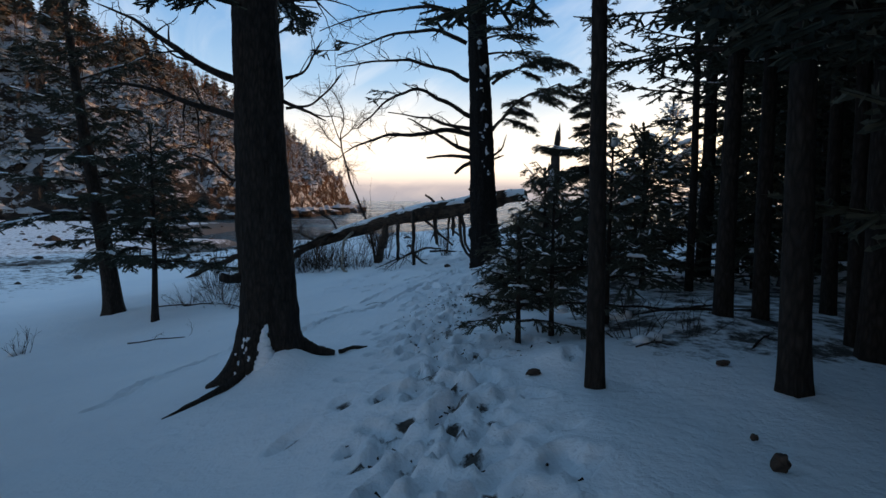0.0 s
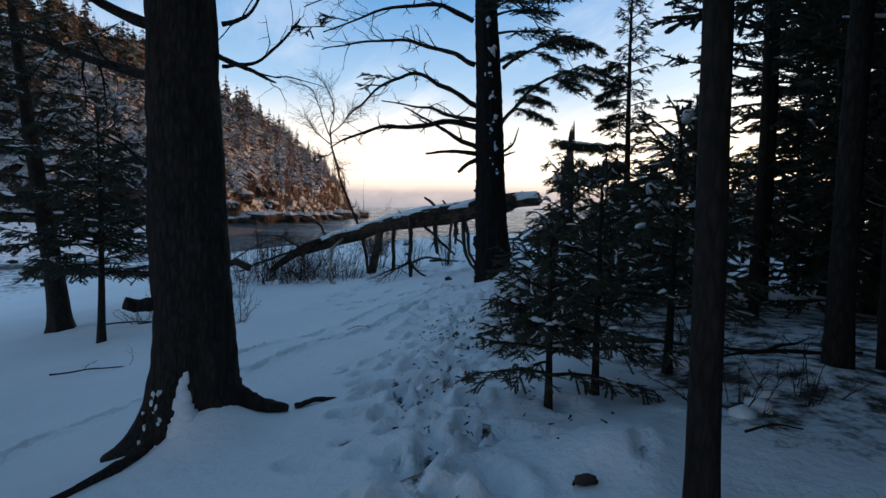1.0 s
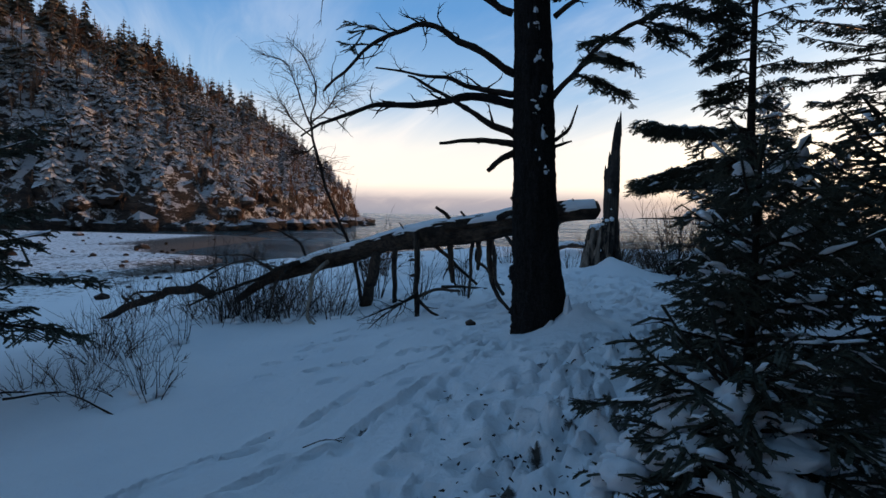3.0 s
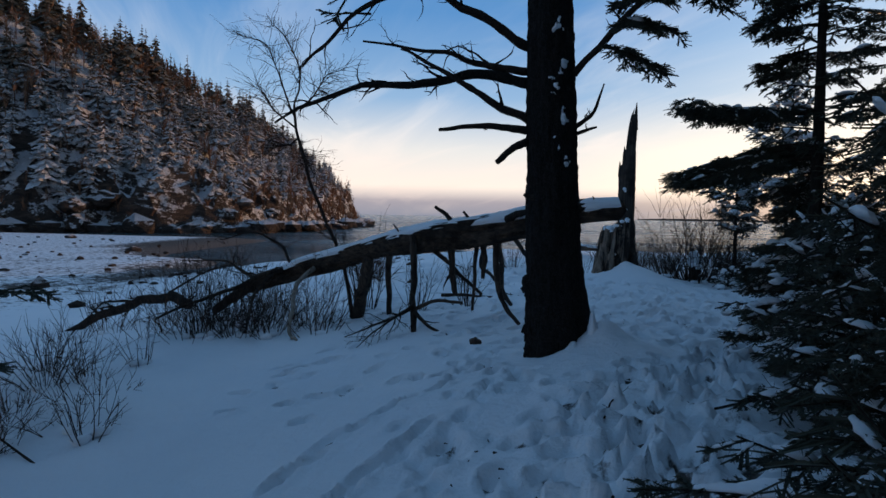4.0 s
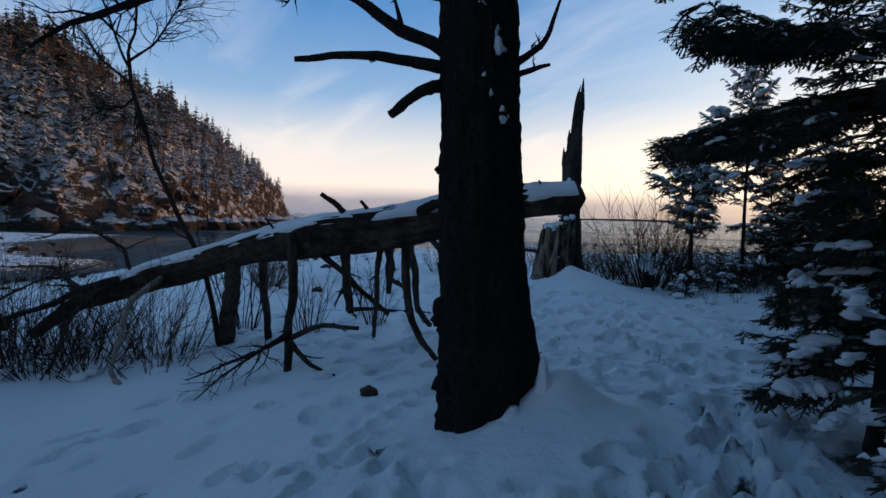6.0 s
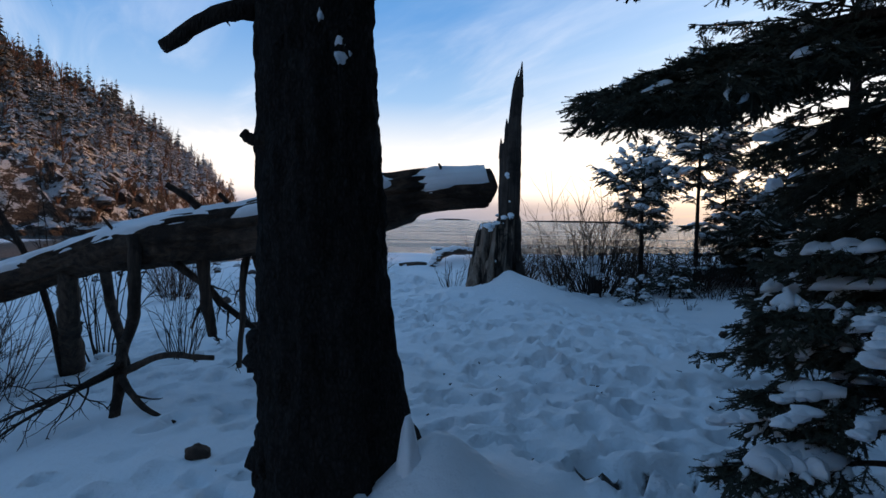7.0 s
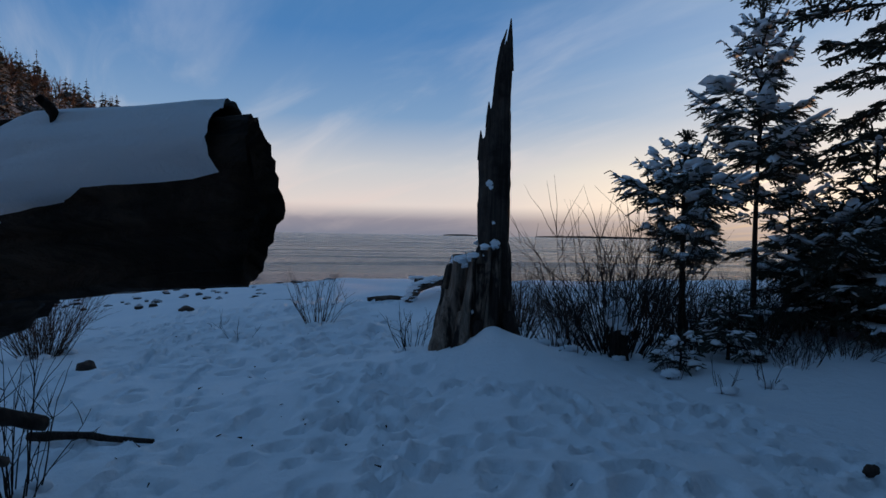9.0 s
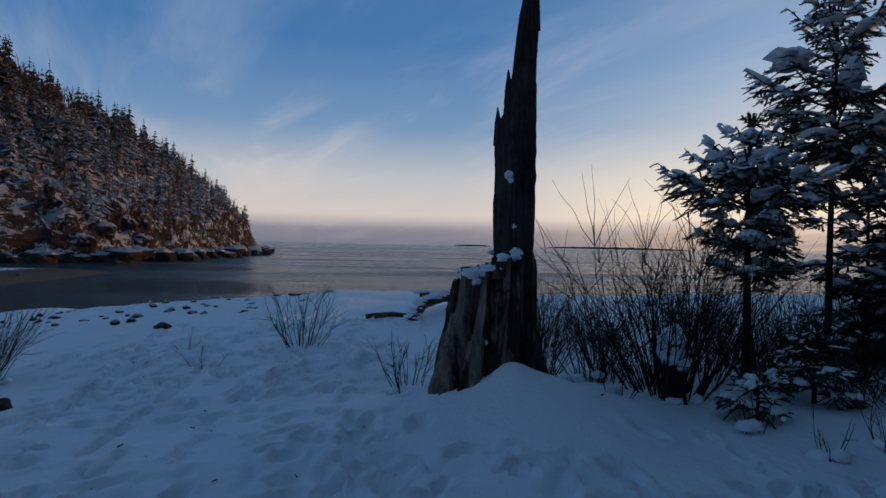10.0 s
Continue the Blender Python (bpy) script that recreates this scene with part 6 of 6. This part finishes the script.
conifer("fir_tree", on_ground(9.95, 20.95), 2.9, 1.6, 34, "dark bushy fir behind the shore thicket", lod=2.0, snowy=0.3, first=0.05, boughs=40, trunk_r=0.05, heavy=1.4, droop=0.4, power=0.5)
conifer("fir_tree", on_ground(8.8, 21.4), 2.5, 1.05, 33, "small fir bowed by slabs of snow at the shore", lod=1.6, snowy=0.6, first=0.2, boughs=30, trunk_r=0.04, heavy=2.0, droop=0.6, power=0.45)
conifer("fir_sapling", on_ground(4.65, 12.95), 1.15, 0.95, 35, "low dark fir spreading over the trodden snow", lod=0.9, snowy=0.3, first=0.06, boughs=26, trunk_r=0.025, heavy=0.8, droop=0.3, elev=0.05, power=0.5, fine=2.4)
conifer("fir_tree", on_ground(-5.45, 9.75), 3.7, 1.4, 50, "young fir with a bare stem and dark flat boughs", lod=1.5, snowy=0.08, first=0.28, boughs=42, trunk_r=0.065)
conifer("spruce_tree", on_ground(-6.95, 11.1), 9.0, 2.4, 51, "tall spruce with spreading boughs above the creek", "tree", lod=2.3, snowy=0.3, first=0.10, boughs=66, trunk_r=0.19, lean=(-0.13, 0))

# ---- the tall spruces of the wood ----
TALL = [(1.11, 2.32, 0.064, 52, "slim straight spruce stem beside the track"), (2.41, 2.22, 0.10, 53, "straight dark spruce trunk"), (3.27, 4.42, 0.083, 54, "straight dark spruce trunk"),
        (2.88, 4.35, 0.095, 55, "straight dark spruce trunk"), (4.38, 8.72, 0.13, 56, "straight dark spruce trunk"), (3.45, 6.88, 0.058, 57, "thin straight spruce trunk"),
        (3.60, 3.23, 0.12, 58, "straight dark spruce trunk"), (3.69, 3.64, 0.073, 59, "thin straight spruce trunk"), (4.40, 5.2, 0.085, 60, "straight dark spruce trunk")]
for x, y, r, seed, lab in TALL:
    conifer("spruce_tree", on_ground(x, y), 10.0, 1.7, seed, lab, "tree", lod=2.8, snowy=0.03, first=0.25, boughs=62, trunk_r=r, group="tall spruces of the wood", bare=0.3, flare=0.22)
wood = [conifer("spruce_tree", on_ground(6.5, 9.0), 9.5, 2.0, 70, "dark spruce deeper in the wood, also copied out of view for shade", "tree", lod=5.6, snowy=0.0, first=0.06, boughs=62, trunk_r=0.13, group="spruces deeper in the wood", bare=0.25, power=0.6)]
open_wood = conifer("spruce_tree", on_ground(7.4, 5.6), 9.0, 1.8, 71, "dark bare-stemmed spruce in the wood, also copied out of view for shade", "tree", lod=4.6, snowy=0.0, first=0.24, boughs=70, trunk_r=0.10, group="spruces deeper in the wood", bare=0.3, power=0.6)
# stems out of view beside the start, added so their crowns shade the snow
for x, y in ((2.7, 0.4), (4.3, 1.3), (3.0, -1.2), (5.0, 2.6), (2.95, 1.15), (2.2, -0.8), (3.35, 2.05), (3.9, 2.9)):
    copy_thing(open_wood, pose(*on_ground(x, y), rz=60 * x))
# unseen spruces on both sides, added to darken the foreground snow
for x, y in ((-6.9, 3.3), (-8.4, 4.9), (-9.2, 3.6), (3.5, 1.3), (3.9, -0.4), (4.7, 0.4), (3.3, -2.9), (5.7, 1.5), (6.2, -0.3), (4.2, -3.6), (5.9, 3.3), (7.0, 1.8), (2.2, -2.6)):
    copy_thing(wood[0], pose(*on_ground(x, y), rz=47 * x + 31 * y))
# spruces added as blockers, keeping the low sun off the log
for x, y in ((11.6, 17.2), (13.2, 18.9), (14.8, 19.8), (12.4, 18.0)):
    copy_thing(wood[0], pose(*on_ground(x, y), rz=61 * x))
for k in range(14):
    copy_thing(wood[0], pose(*on_ground(rk.uniform(8.0, 17.0), rk.uniform(4.0, 15.0)), rz=rk.uniform(0, 360)))
for k in range(13):
    x, y = rs.uniform(5.0, 14.0), rs.uniform(0.5, 14.5)
    if y > 9.5:
        x += 3.0
    copy_thing(open_wood, pose(*on_ground(x, y), rz=rs.uniform(0, 360)))
for k in range(17):
    x, y = rs.uniform(6.0, 15.0), rs.uniform(1.0, 15.5)
    if y > 11:
        x += 2.0
    copy_thing(wood[0], pose(*on_ground(x, y), rz=rs.uniform(0, 360)))
for x, y in ((8.7, 14.0), (9.4, 13.2), (7.7, 12.0), (5.7, 9.3), (6.7, 10.5), (7.6, 11.1), (5.3, 7.7), (7.2, 8.0), (8.2, 5.2), (6.4, 3.6)):
    copy_thing(wood[0], pose(*on_ground(x, y), rz=rs.uniform(0, 360)))
# a belt of spruces added towards the sun, to shade the clearing
for k in range(13):
    x = rs.uniform(14.0, 36.0)
    y = rs.uniform(15, 20) + 0.62 * (x - 13)
    copy_thing(wood[0], pose(*on_ground(x, y), rz=rs.uniform(0, 360)))


# unseen spruces behind and beside the start, added to dim the sky light there
for x, y in ((-3.2, -3.0), (-1.2, -4.6), (1.4, -3.6), (3.4, -2.2), (-2.8, -7.0), (4.6, -5.0), (-5.5, -3.8), (-7.5, -1.0), (-5.0, 0.2), (-9.0, 2.5), (5.2, -1.0), (-6.6, 2.8), (-8.6, 6.0), (-4.4, 0.8)):
    copy_thing(wood[0], pose(*on_ground(x, y), rz=rs.uniform(0, 360)))


# ---- small things on the snow ----
def stone(x, y, r, seed, label, mat):
    rng = np.random.default_rng(seed)
    bm = bmesh.new()
    bmesh.ops.create_icosphere(bm, subdivisions=3, radius=1.0)
    b = Build()
    v = np.array([p.co[:] for p in bm.verts])
    k = np.array([1 + 0.35 * noise.noise(Vector(p) * 1.7 + Vector((seed, 0, 0))) + 0.1 * noise.noise(Vector(p) * 6 + Vector((seed, 0, 0))) for p in v])
    b.add(v * k[:, None] * np.asarray(r), [tuple(q.index for q in f.verts) for f in bm.faces])
    bm.free()
    return thing("stone", b, mat, on_ground(x, y, r[2] * 0.25), label, "stone")


STONE = mat_deadwood("brown_stone", (0.04, 0.03, 0.025), (0.16, 0.11, 0.085), 8.0)
for x, y, r, seed, lab in ((0.03, 12.4, (0.075, 0.06, 0.05), 1, "small dark stone half sunk in snow"), (1.75, 1.05, (0.042, 0.032, 0.055), 2, "brown leaf litter clod poking from snow"),
                           (-1.36, 20.0, (0.13, 0.11, 0.10), 3, "brown stone on the trodden snow"), (-1.9, 26.3, (0.16, 0.13, 0.09), 4, "grey stone near the beach"),
                           (5.3, 15.6, (0.06, 0.02, 0.04), 5, "piece of bark sticking out of the snow"), (0.76, 2.66, (0.055, 0.03, 0.025), 6, "dark bark slab under a hump of snow"),
                           (1.05, 1.67, (0.035, 0.02, 0.02), 7, "dark bark chip in the snow"), (0.88, 1.52, (0.02, 0.04, 0.018), 8, "dark bark chip in the snow"), (1.79, 1.40, (0.022, 0.02, 0.02), 9, "dark bark chip in the snow"), (2.16, 2.69, (0.05, 0.03, 0.025), 10, "dark bark chip in the snow")):
    stone(x, y, r, seed, lab, STONE)


def driftwood(name, pts, r, seed, at, label, snowy=True):
    rng = np.random.default_rng(seed)
    ob = tagged(empty(name, at), label, "driftwood")
    limb(ob, "stem", pts, r, r * 0.7, WOOD_Z, rng, 2, 0.2, 9)
    if snowy:
        s = Build()
        pts = np.asarray(pts, float)
        for k in range(12):
            f = k / 11 * (len(pts) - 1)
            i = min(int(f), len(pts) - 2)
            p = pts[i] + (pts[i + 1] - pts[i]) * (f - i)
            s.drift(p + np.array([0, 0, r * 0.8]), (r * 1.6, r * 0.85, r * 0.5), rng)
        tagged(part("snow_cover", s, SNOW, ob), kind="stuff")


driftwood("driftwood", [(-0.5, 0.1, 0.0), (0, 0, 0.08), (0.5, -0.1, 0.02)], 0.06, 1, on_ground(2.55, 25.6), "short dark driftwood lying on the snow", False)
driftwood("driftwood", [(-0.45, 0, -0.1), (-0.25, 0, 0.20), (0.15, 0.1, 0.34), (0.9, 0.2, 0.25)], 0.10, 2, on_ground(3.35, 25.1), "curved snow-capped driftwood root")
driftwood("driftwood", [(-0.7, 0, 0.22), (0.2, 0.1, 0.2), (1.4, 0.3, 0.08)], 0.09, 3, on_ground(3.8, 26.2), "snow-capped driftwood log on the beach")

driftwood("driftwood", [(-1.6, 0, 0.05), (-0.4, 0.1, 0.35), (0.6, 0.2, 0.5), (1.6, 0.1, 0.1)], 0.10, 4, on_ground(11.8, 23.6), "snow-covered fallen branches at the thicket's end")
driftwood("driftwood", [(-0.9, 0.3, 0.0), (0.0, 0.0, 0.4), (0.5, -0.1, 0.75)], 0.07, 5, on_ground(12.2, 23.9), "snow-covered fallen branches at the thicket's end")
conifer("fir_sapling", on_ground(5.65, 18.8), 0.32, 0.34, 38, "tiny sapling buried in snow clumps", lod=0.9, snowy=0.7, first=0.05, boughs=12, trunk_r=0.012, heavy=1.8, elev=0.0, power=0.3)


def small_stump():
    rng = np.random.default_rng(3)
    ob = tagged(empty("tree_stump", on_ground(5.08, 19.3)), "small dark stump with a tall cap of snow", "stump")
    part("trunk", trunk_tube(0.38, 0.085, 0.075, 0.04, 3, 20, 0.05, (0, 0), 0.16), BARK, ob)
    w = Build()
    w.drift((0, 0, 0.52), (0.13, 0.12, 0.19), rng)
    w.drift((0.03, -0.03, 0.36), (0.12, 0.12, 0.08), rng)
    part("snow_cap", w, SNOW, ob)


small_stump()

# ---- far islands ----
for x0, x1, y, h, lab in ((350, 520, 2900, 9, "low dark wooded island on the horizon"), (787, 1500, 2900, 12, "long low dark island on the horizon")):
    b = Build()
    n = 60
    vs = []
    for i in range(n):
        f = i / (n - 1)
        x = x0 + (x1 - x0) * f
        top = h * math.sin(math.pi * f) ** 0.35 * (0.8 + 0.3 * noise.noise((f * 30, x0, 0)))
        vs += [(x, y, -3), (x, y + 40, max(top, 0)), (x, y + 120, -3)]
    b.add(vs, [(i * 3 + k, i * 3 + 3 + k, i * 3 + 4 + k, i * 3 + 1 + k) for i in range(n - 1) for k in (0, 1)])
    thing("far_island", b, BARK, (0, 0, SEA_Z), lab, "island", kind="structure", smooth=False)


# ---- litter and sticks on the trodden snow ----
def litter():
    rng = np.random.default_rng(19)
    b = Build()
    for _ in range(700):
        y = rng.uniform(0.8, 26) if rng.random() < 0.6 else rng.uniform(0.8, 8)
        x = np.interp(y, [0, 3, 6, 8, 11, 13, 16, 20, 26], [0.2, 0.1, 0.1, 0.4, 1.8, 2.1, 2.2, 1.6, 0.6]) + rng.normal(0, 0.35 if y < 8 else 1.1)
        l, a = rng.uniform(0.01, 0.045), rng.uniform(0, 6.28)
        z = ground_z(x, y) + rng.uniform(-0.03, 0.015)
        b.tube([(x, y, z), (x + l * math.cos(a), y + l * math.sin(a), z + rng.normal(0, 0.01))], [rng.uniform(0.003, 0.010), 0.003], 4, True)
    thing("forest_litter", b, TWIG, (0, 0, 0), "dark bits of bark, cones and needles on trodden snow", "litter", kind="stuff")


litter()


def fallen_stick(x, y, length, turn, r, seed, label, twigs=3):
    rng = np.random.default_rng(seed)
    ob = tagged(empty("fallen_stick", on_ground(x, y)), label, "stick")
    c, q = math.cos(turn), math.sin(turn)
    limb(ob, "stem", [(-0.5 * length * c, -0.5 * length * q, 0.02), (0, 0, 0.06), (0.5 * length * c, 0.5 * length * q, 0.03)], r, r * 0.5, TWIG, rng, twigs, length * 0.3, 6)


for k, (x, y, l, a, r) in enumerate(((-1.1, 8.15, 0.3, 0.5, 0.005), (2.7, 4.9, 1.6, 0.2, 0.025), (2.3, 5.3, 1.3, -0.4, 0.02), (3.1, 5.5, 1.4, 0.7, 0.02), (1.75, 3.0, 0.3, 0.1, 0.008), (2.9, 3.6, 0.9, 0.9, 0.012),
                                     (-4.3, 7.6, 1.0, 0.4, 0.012), (0.9, 9.2, 0.5, 1.2, 0.008), (-0.05, 16.95, 1.0, -0.2, 0.038), (1.95, 9.3, 0.7, 0.3, 0.010))):
    fallen_stick(x, y, l, a, r, 300 + k, "thin dark fallen stick lying on the snow")
for k, (x, y, l, a, r) in enumerate(((-4.1, 10.2, 1.3, 2.5, 0.012), (-4.5, 10.7, 1.5, 0.5, 0.014), (-5.2, 10.8, 1.4, 0.25, 0.014))):
    fallen_stick(x, y, l, a, r, 340 + k, "crooked dark dead branch with twigs on the snowy bank", 14)
